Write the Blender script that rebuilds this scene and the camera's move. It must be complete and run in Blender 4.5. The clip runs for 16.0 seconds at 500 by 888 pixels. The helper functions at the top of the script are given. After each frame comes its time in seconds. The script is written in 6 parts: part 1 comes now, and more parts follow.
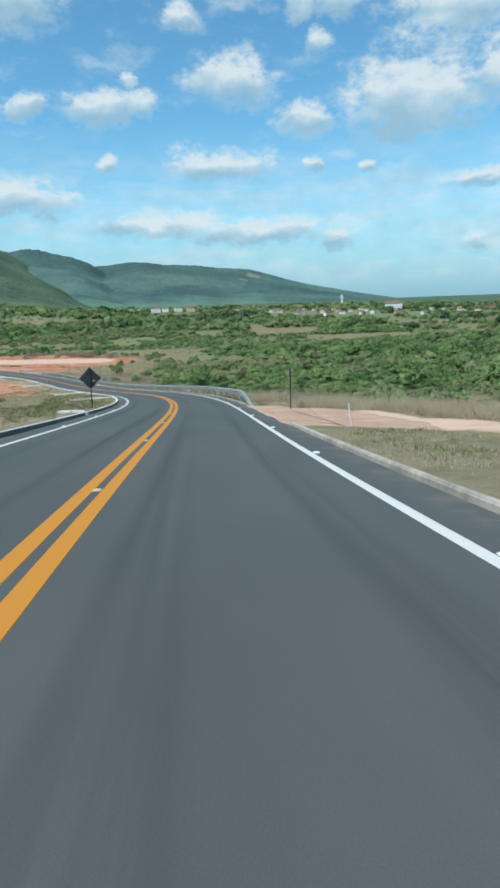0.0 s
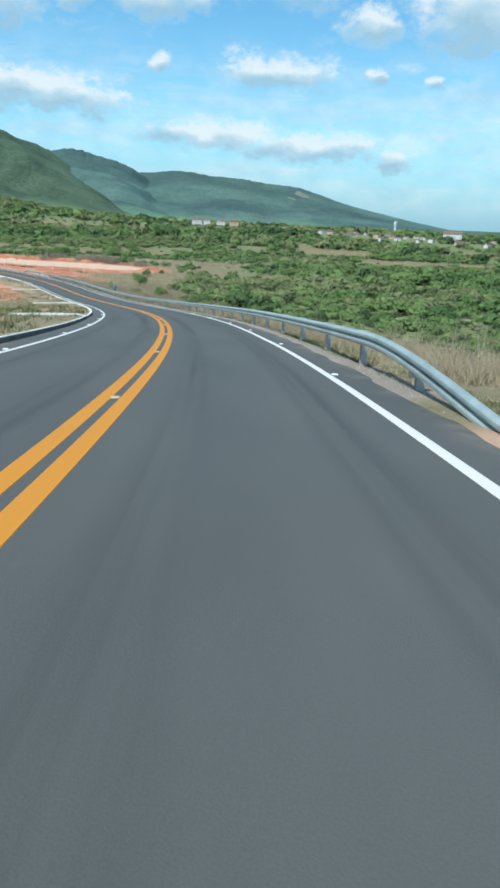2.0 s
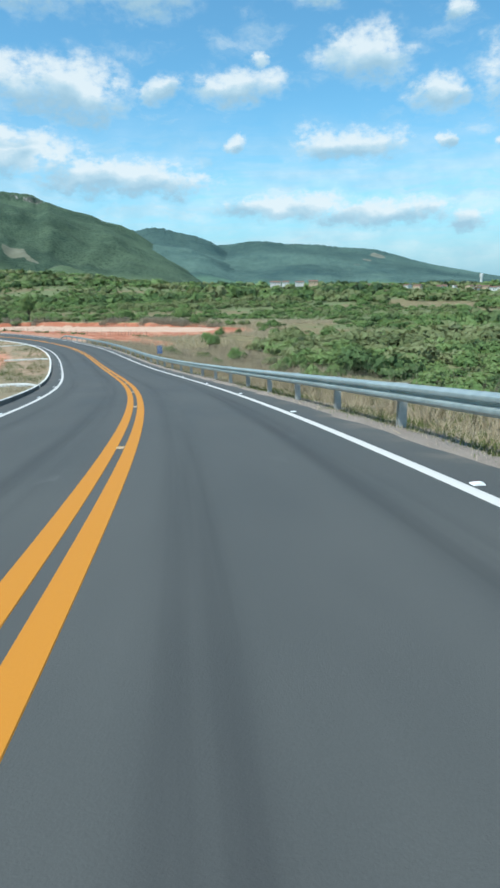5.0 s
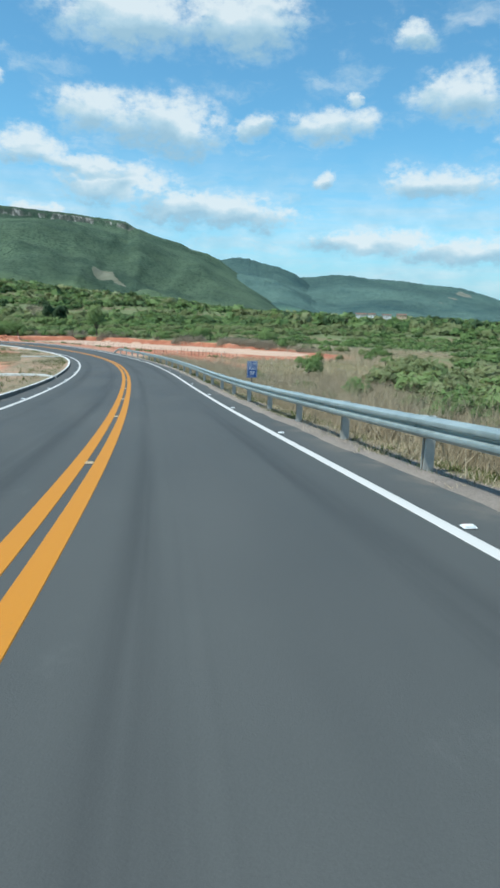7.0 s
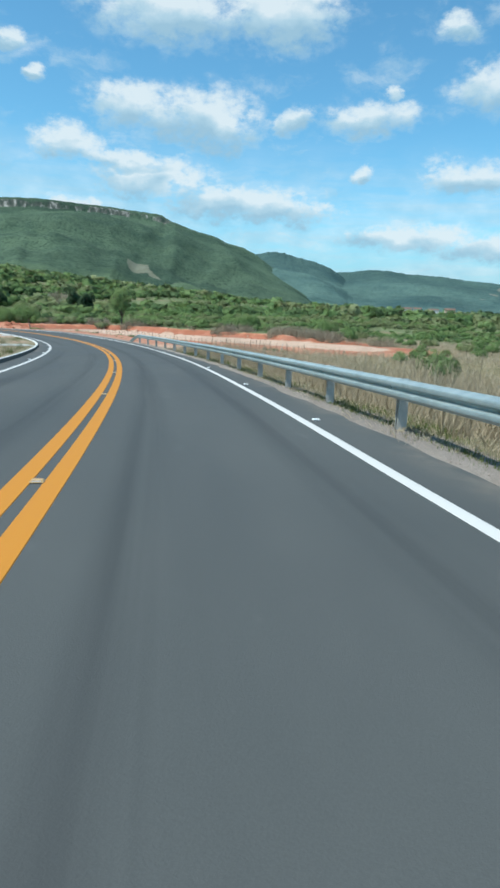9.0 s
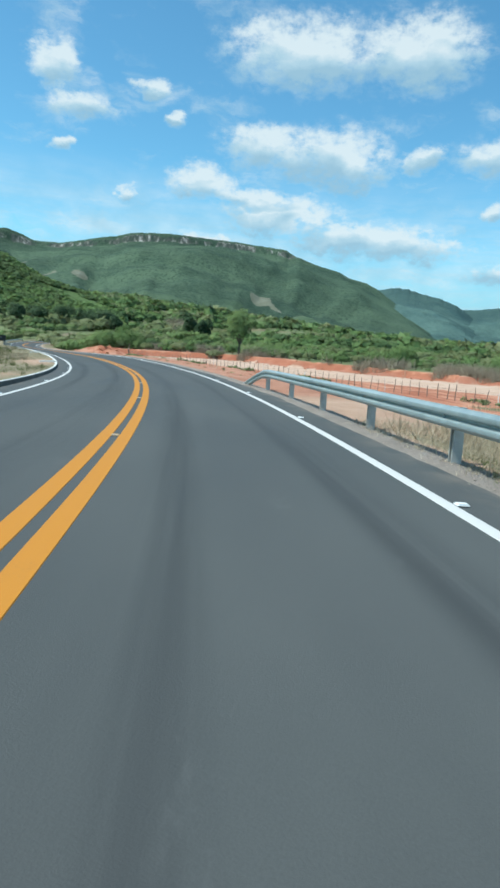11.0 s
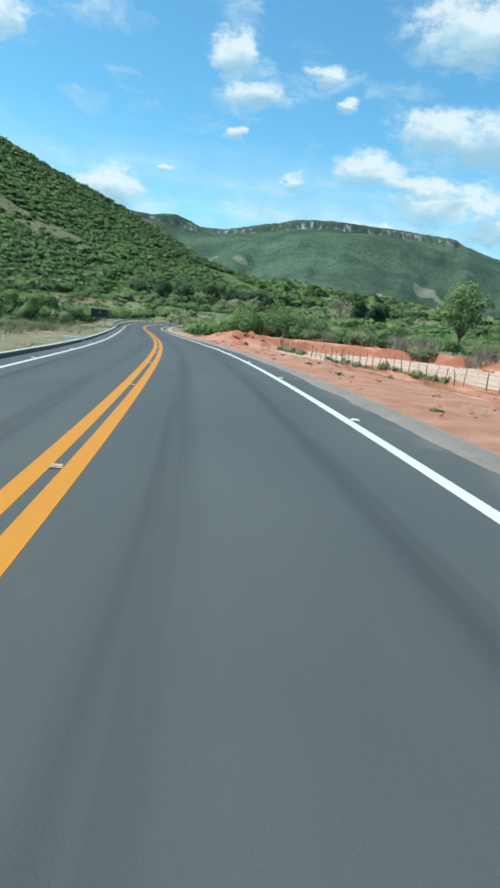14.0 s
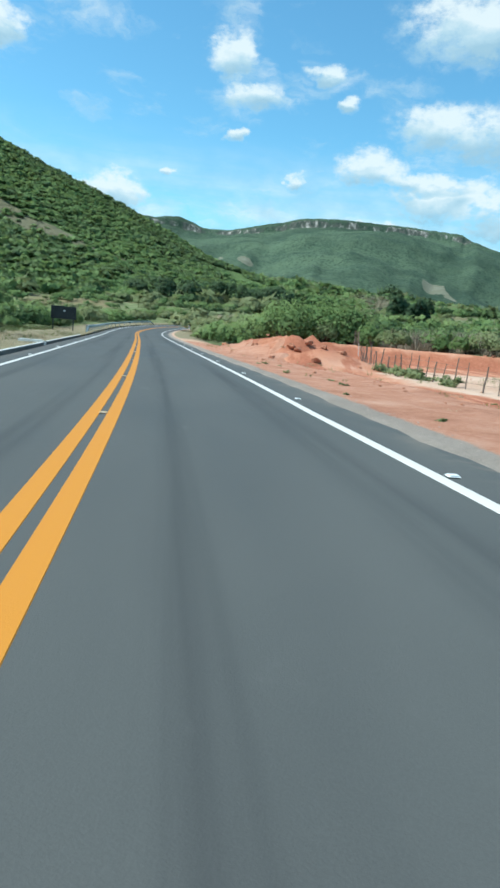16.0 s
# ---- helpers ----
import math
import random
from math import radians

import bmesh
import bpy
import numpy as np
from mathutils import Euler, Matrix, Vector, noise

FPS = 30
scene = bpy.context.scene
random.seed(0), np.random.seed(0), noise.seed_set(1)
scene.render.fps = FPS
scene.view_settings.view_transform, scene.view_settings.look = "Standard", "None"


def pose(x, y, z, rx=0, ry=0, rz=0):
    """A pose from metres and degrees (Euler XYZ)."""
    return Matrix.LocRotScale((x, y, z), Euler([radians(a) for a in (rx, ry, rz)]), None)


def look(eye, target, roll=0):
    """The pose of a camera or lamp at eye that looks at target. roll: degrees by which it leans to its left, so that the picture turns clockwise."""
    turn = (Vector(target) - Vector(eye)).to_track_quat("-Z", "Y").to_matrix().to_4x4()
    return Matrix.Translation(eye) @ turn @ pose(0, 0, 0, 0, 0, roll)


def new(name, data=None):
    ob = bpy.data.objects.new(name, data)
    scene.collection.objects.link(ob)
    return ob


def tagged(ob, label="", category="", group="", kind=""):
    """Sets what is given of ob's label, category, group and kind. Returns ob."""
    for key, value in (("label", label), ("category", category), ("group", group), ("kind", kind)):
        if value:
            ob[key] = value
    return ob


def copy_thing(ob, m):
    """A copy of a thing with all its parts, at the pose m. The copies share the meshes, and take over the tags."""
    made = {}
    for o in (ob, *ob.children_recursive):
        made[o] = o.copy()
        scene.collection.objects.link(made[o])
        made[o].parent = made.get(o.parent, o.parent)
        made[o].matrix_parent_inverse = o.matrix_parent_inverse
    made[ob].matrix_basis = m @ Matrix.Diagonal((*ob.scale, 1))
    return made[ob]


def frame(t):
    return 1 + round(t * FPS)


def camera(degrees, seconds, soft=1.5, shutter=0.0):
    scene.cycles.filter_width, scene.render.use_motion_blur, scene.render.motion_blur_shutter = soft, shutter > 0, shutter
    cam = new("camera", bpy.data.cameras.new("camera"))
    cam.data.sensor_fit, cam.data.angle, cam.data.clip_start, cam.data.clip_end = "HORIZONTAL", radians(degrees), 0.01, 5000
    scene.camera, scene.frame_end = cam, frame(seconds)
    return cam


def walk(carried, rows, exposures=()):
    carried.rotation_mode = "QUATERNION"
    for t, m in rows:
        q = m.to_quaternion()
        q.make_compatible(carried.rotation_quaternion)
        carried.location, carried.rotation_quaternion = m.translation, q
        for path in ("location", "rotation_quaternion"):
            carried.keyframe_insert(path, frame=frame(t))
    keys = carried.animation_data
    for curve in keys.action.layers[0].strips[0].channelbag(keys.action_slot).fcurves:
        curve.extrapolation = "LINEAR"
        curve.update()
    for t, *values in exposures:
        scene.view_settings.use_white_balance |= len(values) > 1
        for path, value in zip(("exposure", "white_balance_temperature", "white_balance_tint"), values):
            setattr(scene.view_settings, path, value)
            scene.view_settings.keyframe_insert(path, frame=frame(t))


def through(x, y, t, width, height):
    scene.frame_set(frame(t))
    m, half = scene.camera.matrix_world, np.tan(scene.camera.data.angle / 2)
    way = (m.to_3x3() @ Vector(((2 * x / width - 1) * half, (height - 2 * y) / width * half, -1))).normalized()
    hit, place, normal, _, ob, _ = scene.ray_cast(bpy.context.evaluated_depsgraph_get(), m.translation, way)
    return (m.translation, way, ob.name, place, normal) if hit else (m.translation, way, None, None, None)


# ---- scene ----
cam = camera(42.60, 16.0, soft=2.9)
# seconds, place in metres, turn in degrees
PATH = (
    (0.0, 2.83, -16.25, 3.37, 77.75, 1.96, -4.03),
    (0.5, 2.75, -8.47, 2.38, 78.52, 0.04, -5.02),
    (1.0, 2.73, -0.68, 1.43, 78.92, -0.10, -4.98),
    (1.5, 2.57, 7.12, 0.51, 75.78, -0.51, -0.12),
    (2.0, 2.39, 14.99, -0.41, 71.11, -2.27, -0.18),
    (2.5, 2.05, 22.87, -1.31, 71.54, -2.15, 0.40),
    (3.0, 1.51, 30.76, -2.18, 75.25, -6.16, 0.46),
    (5.5, -5.23, 70.75, -6.57, 76.55, 1.85, 7.10),
    (6.0, -7.37, 79.00, -7.43, 76.96, -0.42, 8.65),
    (6.5, -9.86, 87.25, -8.23, 79.93, -0.51, 12.41),
    (7.0, -12.63, 95.49, -9.04, 79.13, -1.76, 13.26),
    (7.5, -15.57, 103.70, -9.75, 79.41, -2.84, 14.97),
    (8.0, -18.86, 111.88, -10.37, 77.41, -1.55, 14.82),
    (8.5, -22.30, 120.05, -10.90, 77.90, -1.81, 14.53),
    (9.0, -25.97, 128.12, -11.35, 78.62, -2.31, 16.21),
    (11.5, -47.17, 169.05, -12.78, 80.96, -4.77, 28.38),
    (12.0, -52.14, 176.51, -12.96, 79.67, -5.21, 30.71),
    (12.5, -57.30, 183.89, -13.14, 80.23, -5.45, 35.75),
    (13.0, -62.83, 190.96, -13.29, 79.96, -5.22, 38.46),
    (13.5, -68.72, 197.62, -13.47, 79.08, -4.69, 39.07),
    (14.0, -74.83, 204.04, -13.62, 78.85, -6.54, 40.12),
    (14.5, -81.13, 210.22, -13.78, 78.20, -5.98, 40.38),
    (15.0, -87.49, 216.29, -13.95, 78.22, -4.88, 41.37),
    (15.5, -93.90, 222.33, -14.17, 78.03, -4.53, 42.18),
    (16.0, -100.41, 228.28, -14.43, 78.91, -5.27, 40.56),
)
walk(cam, [(t, pose(*p)) for t, *p in PATH], ((0.0, -0.17, 6050, 4), (1.0, -0.15, 6050, 4), (2.0, 0.0, 6050, 4), (6.0, -0.02, 6050, 4), (7.5, -0.11, 6030, 3), (9.0, -0.08, 6000, 3), (12.0, -0.07, 5950, 0), (14.0, 0.03, 5950, 0), (16.0, 0.08, 6000, 0)))

# ---- sky, clouds and sun ----
SUN_AZ, SUN_EL = 134.0, 60.0  # degrees from +y towards -x, and above the horizon
SKY_STRENGTH = 0.155
sun = new("sun", bpy.data.lights.new("sun", "SUN"))
sun.data.energy, sun.data.angle, sun.data.color = 5.0, radians(0.5), (1.0, 0.97, 0.92)
sun_way = Vector((-math.sin(radians(SUN_AZ)) * math.cos(radians(SUN_EL)), math.cos(radians(SUN_AZ)) * math.cos(radians(SUN_EL)), math.sin(radians(SUN_EL))))
sun.matrix_world = look(sun_way * 60, (0, 0, 0))

world = bpy.data.worlds.new("world")
scene.world = world
world.use_nodes = True


class Nodes:
    """Short hand for node trees."""

    def __init__(self, tree):
        self.tree = tree

    def add(self, kind, inputs=(), **settings):
        n = self.tree.nodes.new(kind)
        for key, value in settings.items():
            if key == "operation":
                n.operation = value
            elif key == "use_clamp":
                n.use_clamp = value
            elif key == "interpolation_type":
                n.interpolation_type = value
            elif key == "data_type":
                n.data_type = value
            elif key == "blend_type":
                n.blend_type = value
            elif key == "attribute_name":
                n.attribute_name = value
            elif key == "uv_map":
                n.uv_map = value
        for key, value in dict(inputs).items():
            if isinstance(value, bpy.types.NodeSocket):
                self.tree.links.new(value, n.inputs[key])
            else:
                n.inputs[key].default_value = value
        return n

    def math(self, op, a, b=0.0, c=0.0, clamp=False):
        return self.add("ShaderNodeMath", {0: a, 1: b, 2: c}, operation=op, use_clamp=clamp).outputs[0]

    def vec(self, op, a, b=(0, 0, 0), c=(0, 0, 0)):
        n = self.add("ShaderNodeVectorMath", {0: a, 1: b, 2: c}, operation=op)
        return n.outputs["Value"] if op in ("LENGTH", "DOT_PRODUCT") else n.outputs["Vector"]

    def noise(self, at, scale, detail=4.0, rough=0.55, out="Fac", distort=0.0):
        return self.add("ShaderNodeTexNoise", {"Vector": at, "Scale": scale, "Detail": detail, "Roughness": rough, "Distortion": distort}).outputs[out]

    def ramp(self, value, *stops, curve="LINEAR"):
        n = self.add("ShaderNodeValToRGB", {"Fac": value})
        e = n.color_ramp.elements
        n.color_ramp.interpolation = curve
        while len(e) < len(stops):
            e.new(0.5)
        for el, (pos, col) in zip(e, stops):
            el.position = pos
            el.color = (*col, 1) if isinstance(col, tuple) else (col, col, col, 1)
        return n.outputs["Color"]

    def range(self, value, a, b, c=0.0, d=1.0, smooth=True):
        return self.add("ShaderNodeMapRange", {"Value": value, "From Min": a, "From Max": b, "To Min": c, "To Max": d},
                        interpolation_type="SMOOTHSTEP" if smooth else "LINEAR").outputs["Result"]

    def mix(self, fac, a, b, how="MIX"):
        n = self.add("ShaderNodeMix", data_type="RGBA", blend_type=how)
        for key, value in ((0, fac), (6, a), (7, b)):
            if isinstance(value, bpy.types.NodeSocket):
                self.tree.links.new(value, n.inputs[key])
            else:
                n.inputs[key].default_value = (*value, 1) if isinstance(value, tuple) and len(value) == 3 else value
        return n.outputs[2]


# clouds: azimuth, elevation, half width, half height, all in degrees
CLOUD_A = (
    (6.8, 15.7, 4.3, 1.3), (-3.3, 17.4, 3.8, 1.9), (-8.7, 14.6, 2.1, 1.5), (-1.9, 11.4, 5.1, 1.5), (-17.8, 15.4, 5.9, 3.3), (-21.0, 20.7, 5.3, 2.5),
    (-25.0, 16.7, 2.2, 2.1), (-23.4, 9.3, 3.2, 0.8), (-9.5, 11.3, 0.9, 0.7), (-14.4, 11.0, 0.8, 0.5), (-8.8, 22.3, 1.6, 1.2), (-12.4, 22.2, 2.1, 1.3),
    (-10.3, 19.9, 1.0, 0.8), (-5.0, 5.9, 7.3, 1.3), (-11.7, 5.1, 1.5, 1.0), (-22.8, 4.6, 1.3, 0.9), (7.5, 11.9, 1.0, 0.7), (5.5, 17.6, 0.8, 0.7),
    (0.1, 21.5, 1.7, 0.8), (23.6, 22.4, 6.8, 2.4), (14.5, 22.9, 5.1, 2.6), (26.5, 16.0, 3.7, 1.8), (20.6, 15.2, 5.4, 2.4), (15.9, 9.0, 6.8, 1.5),
)
CLOUD_B = (
    (2.9, 6.8, 6.3, 1.1), (24.9, 10.8, 5.6, 1.7), (31.4, 12.6, 2.7, 1.3), (13.1, 15.8, 1.2, 1.0), (21.6, 22.4, 3.2, 2.1), (20.0, 15.0, 4.1, 1.8),
    (43.6, 19.9, 1.7, 1.7), (41.8, 17.2, 2.9, 1.2), (36.0, 19.3, 1.3, 0.7), (34.0, 17.2, 0.8, 0.5), (37.6, 11.5, 0.9, 0.7), (52.7, 9.2, 2.9, 1.8),
    (42.7, 14.3, 0.9, 0.5), (47.9, 11.4, 0.6, 0.4), (27.4, 11.9, 5.2, 0.6), (19.5, 8.8, 4.2, 1.6), (30.8, 8.3, 5.3, 0.8), (62.0, 19.2, 2.0, 1.4),
    (34.0, 17.2, 0.9, 0.5), (-40.0, 20.0, 9.0, 4.0), (75.0, 20.0, 9.0, 4.0), (120.0, 25.0, 12.0, 6.0), (-90.0, 28.0, 12.0, 7.0),
)


def build_sky():
    w = Nodes(world.node_tree)
    at = w.add("ShaderNodeTexCoord").outputs["Generated"]
    xyz = w.add("ShaderNodeSeparateXYZ", {0: at}).outputs
    az = w.math("DEGREES", w.math("ARCTAN2", w.math("MULTIPLY", xyz[0], -1.0), xyz[1]))
    el = w.math("DEGREES", w.math("ARCSINE", xyz[2]))
    flat = w.add("ShaderNodeCombineXYZ", {0: az, 1: el}).outputs[0]
    # the edge of each cloud is pushed about by noise
    warp = w.noise(w.vec("MULTIPLY", flat, (0.16, 0.25, 1.0)), 1.0, 6.0, 0.62, "Color")
    wobble = w.vec("MULTIPLY", w.vec("SUBTRACT", warp, (0.5, 0.5, 0.5)), (5.6, 3.4, 0.0))
    fine = w.noise(w.vec("MULTIPLY", flat, (0.6, 0.9, 1.0)), 1.0, 7.0, 0.6)
    moved = w.vec("ADD", flat, wobble)
    mask, tone, weight = None, None, None
    for a, e, wide, high in CLOUD_A + CLOUD_B:
        wide, high = wide * 1.5, high * 1.5
        local = w.vec("MULTIPLY_ADD", moved, (1 / wide, 1 / high, 0.0), (-a / wide, -e / high, 0.0))
        inside = w.math("SUBTRACT", 1.0, w.vec("LENGTH", local), clamp=True)
        up = w.math("MULTIPLY", w.add("ShaderNodeSeparateXYZ", {0: local}).outputs[1], inside)
        mask = inside if mask is None else w.math("MAXIMUM", mask, inside)
        tone = up if tone is None else w.math("ADD", tone, up)
        weight = inside if weight is None else w.math("ADD", weight, inside)
    side = w.math("DIVIDE", tone, w.math("ADD", weight, 0.22))
    puff = w.math("ADD", mask, w.math("MULTIPLY", w.math("SUBTRACT", fine, 0.5), 1.35))
    ragged = w.noise(w.vec("MULTIPLY", flat, (1.6, 2.4, 1.0)), 1.0, 6.0, 0.65)
    puff = w.math("ADD", puff, w.math("MULTIPLY", w.math("SUBTRACT", ragged, 0.5), 0.5))
    cover = w.math("MULTIPLY", w.range(puff, 0.02, 0.74), 0.93)
    cover = w.math("MULTIPLY", cover, w.range(mask, 0.0, 0.42))
    own = cover
    # thin veils low over the horizon
    veil = w.noise(w.vec("MULTIPLY", flat, (0.05, 0.42, 1.0)), 1.0, 6.0, 0.6)
    low = w.math("MULTIPLY", w.range(el, 0.5, 3.5), w.range(el, 15.0, 8.0))
    bank = w.noise(w.vec("MULTIPLY", w.vec("ADD", flat, wobble), (0.09, 0.36, 1.0)), 1.0, 7.0, 0.6)
    thick = w.math("MAXIMUM", w.math("MULTIPLY", w.range(veil, 0.30, 0.66), 0.62), w.math("MULTIPLY", w.range(bank, 0.36, 0.72), 0.8))
    cover = w.math("MAXIMUM", cover, w.math("MULTIPLY", thick, low))
    wisp = w.noise(w.vec("MULTIPLY", w.vec("ADD", flat, wobble), (0.13, 0.30, 1.0)), 1.0, 7.0, 0.62)
    cover = w.math("MAXIMUM", cover, w.math("MULTIPLY", w.range(wisp, 0.50, 0.76), w.math("MULTIPLY", w.range(el, 4.0, 8.0), 0.62)))
    billow = w.noise(w.vec("MULTIPLY", flat, (0.34, 0.55, 1.0)), 1.0, 3.0, 0.5)
    soft = w.math("ADD", w.math("MULTIPLY", billow, 0.85), w.math("MULTIPLY", fine, 0.25))
    light = w.math("ADD", w.math("MULTIPLY", w.math("MULTIPLY", side, own), 1.7), w.math("ADD", soft, 0.03))
    cloud = w.ramp(light, (0.2, (0.43, 0.62, 0.75)), (0.46, (0.58, 0.75, 0.85)), (0.74, (0.90, 0.95, 0.97)))
    air = w.add("ShaderNodeTexSky")
    air.sky_type, air.sun_disc, air.sun_elevation, air.sun_rotation = "NISHITA", False, radians(SUN_EL), radians(-SUN_AZ)
    air.altitude, air.air_density, air.dust_density, air.ozone_density = 300.0, 1.0, 0.6, 1.6
    sky = air.outputs[0]
    sky = w.mix(1.0, sky, (0.73, 1.14, 1.15), "MULTIPLY")
    sky = w.mix(w.range(el, 9.0, 0.0, 0.0, 0.8), sky, (1.9, 3.2, 4.4))
    clear = w.add("ShaderNodeBackground", {"Color": sky, "Strength": SKY_STRENGTH}).outputs[0]
    white = w.add("ShaderNodeBackground", {"Color": cloud, "Strength": 0.95}).outputs[0]
    both = w.add("ShaderNodeMixShader", {0: cover, 1: clear, 2: white}).outputs[0]
    w.tree.links.new(both, w.tree.nodes["World Output"].inputs[0])


build_sky()


# ---- materials ----


def material(name, build, rough=0.85, spec=0.3, metal=0.0):
    """A material whose base colour, and maybe roughness and height, come from build(nodes, coordinates)."""
    m = bpy.data.materials.new(name)
    m.use_nodes = True
    n = Nodes(m.node_tree)
    b = m.node_tree.nodes["Principled BSDF"]
    b.inputs["Roughness"].default_value, b.inputs["Metallic"].default_value = rough, metal
    b.inputs["Specular IOR Level"].default_value = spec
    at = n.add("ShaderNodeNewGeometry").outputs["Position"]
    made = build(n, at)
    n.tree.links.new(made["color"], b.inputs["Base Color"])
    if "rough" in made:
        n.tree.links.new(made["rough"], b.inputs["Roughness"])
    if "height" in made:
        bump = n.add("ShaderNodeBump", {"Height": made["height"], "Strength": made.get("strength", 0.5), "Distance": made.get("distance", 0.02)})
        n.tree.links.new(bump.outputs[0], b.inputs["Normal"])
    return m


def plain(name, dark, light, scale=6.0, rough=0.8, metal=0.0, spec=0.3, bump=0.004, big=0.35):
    """Two tones mixed by noise at two scales, with a fine relief."""
    def build(n, at):
        a, b = n.noise(at, scale, 6.0), n.noise(at, scale * 0.13, 3.0)
        f = n.math("ADD", n.math("MULTIPLY", a, 0.65), n.math("MULTIPLY", b, 0.35 + big))
        return {"color": n.ramp(f, (0.32, dark), (0.78, light)), "height": a, "distance": bump,
                "rough": n.range(a, 0.2, 0.8, rough - 0.1, min(1.0, rough + 0.1))}
    return material(name, build, rough, spec, metal)


def asphalt_build(n, at):
    uv = n.add("ShaderNodeUVMap", uv_map="road").outputs[0]  # across and along the road, in metres
    xy = n.add("ShaderNodeSeparateXYZ", {0: uv}).outputs
    grain = n.noise(at, 90.0, 3.0, 0.7)
    blotch = n.noise(n.vec("MULTIPLY", uv, (1.0, 0.25, 1.0)), 0.55, 5.0, 0.6)
    streak = n.noise(n.vec("MULTIPLY", uv, (2.2, 0.03, 1.0)), 1.0, 4.0, 0.6)
    # darker strips where tyres and oil run in each lane
    def lane(centre, width):
        return n.range(n.math("ABSOLUTE", n.math("SUBTRACT", xy[0], centre)), width, width * 0.2)
    tracks = n.math("MAXIMUM", n.math("MAXIMUM", lane(0.95, 0.42), lane(2.75, 0.4)), n.math("MAXIMUM", lane(-0.95, 0.42), lane(-2.7, 0.4)))
    tracks = n.math("MULTIPLY", tracks, n.range(streak, 0.35, 0.7))
    base = n.ramp(n.math("ADD", n.math("MULTIPLY", blotch, 0.7), n.math("MULTIPLY", grain, 0.35)), (0.3, (0.061, 0.062, 0.058)), (0.8, (0.102, 0.104, 0.097)))
    col = n.mix(n.math("MULTIPLY", tracks, 0.6), base, (0.030, 0.031, 0.031))
    scuff = n.noise(n.vec("MULTIPLY", uv, (1.3, 0.5, 1.0)), 0.9, 6.0, 0.7)
    col = n.mix(n.range(scuff, 0.62, 0.76, 0.0, 0.4), col, (0.14, 0.14, 0.13))
    dust = n.math("MULTIPLY", n.range(n.math("ABSOLUTE", xy[0]), 3.75, 4.5), n.range(n.noise(at, 0.9, 5.0, 0.65), 0.42, 0.66))
    col = n.mix(n.math("MULTIPLY", dust, 0.55), col, (0.22, 0.18, 0.14))
    return {"color": col, "height": grain, "distance": 0.004, "strength": 0.6, "rough": n.range(blotch, 0.3, 0.7, 0.72, 0.9)}


def paint_build(tint, worn):
    def build(n, at):
        a, b = n.noise(at, 40.0, 5.0, 0.7), n.noise(at, 1.2, 4.0)
        f = n.math("ADD", n.math("MULTIPLY", a, 0.6), n.math("MULTIPLY", b, 0.5))
        return {"color": n.mix(n.range(f, 0.62, 0.82, 0.0, 0.55), tint, worn), "height": a, "distance": 0.003}
    return build


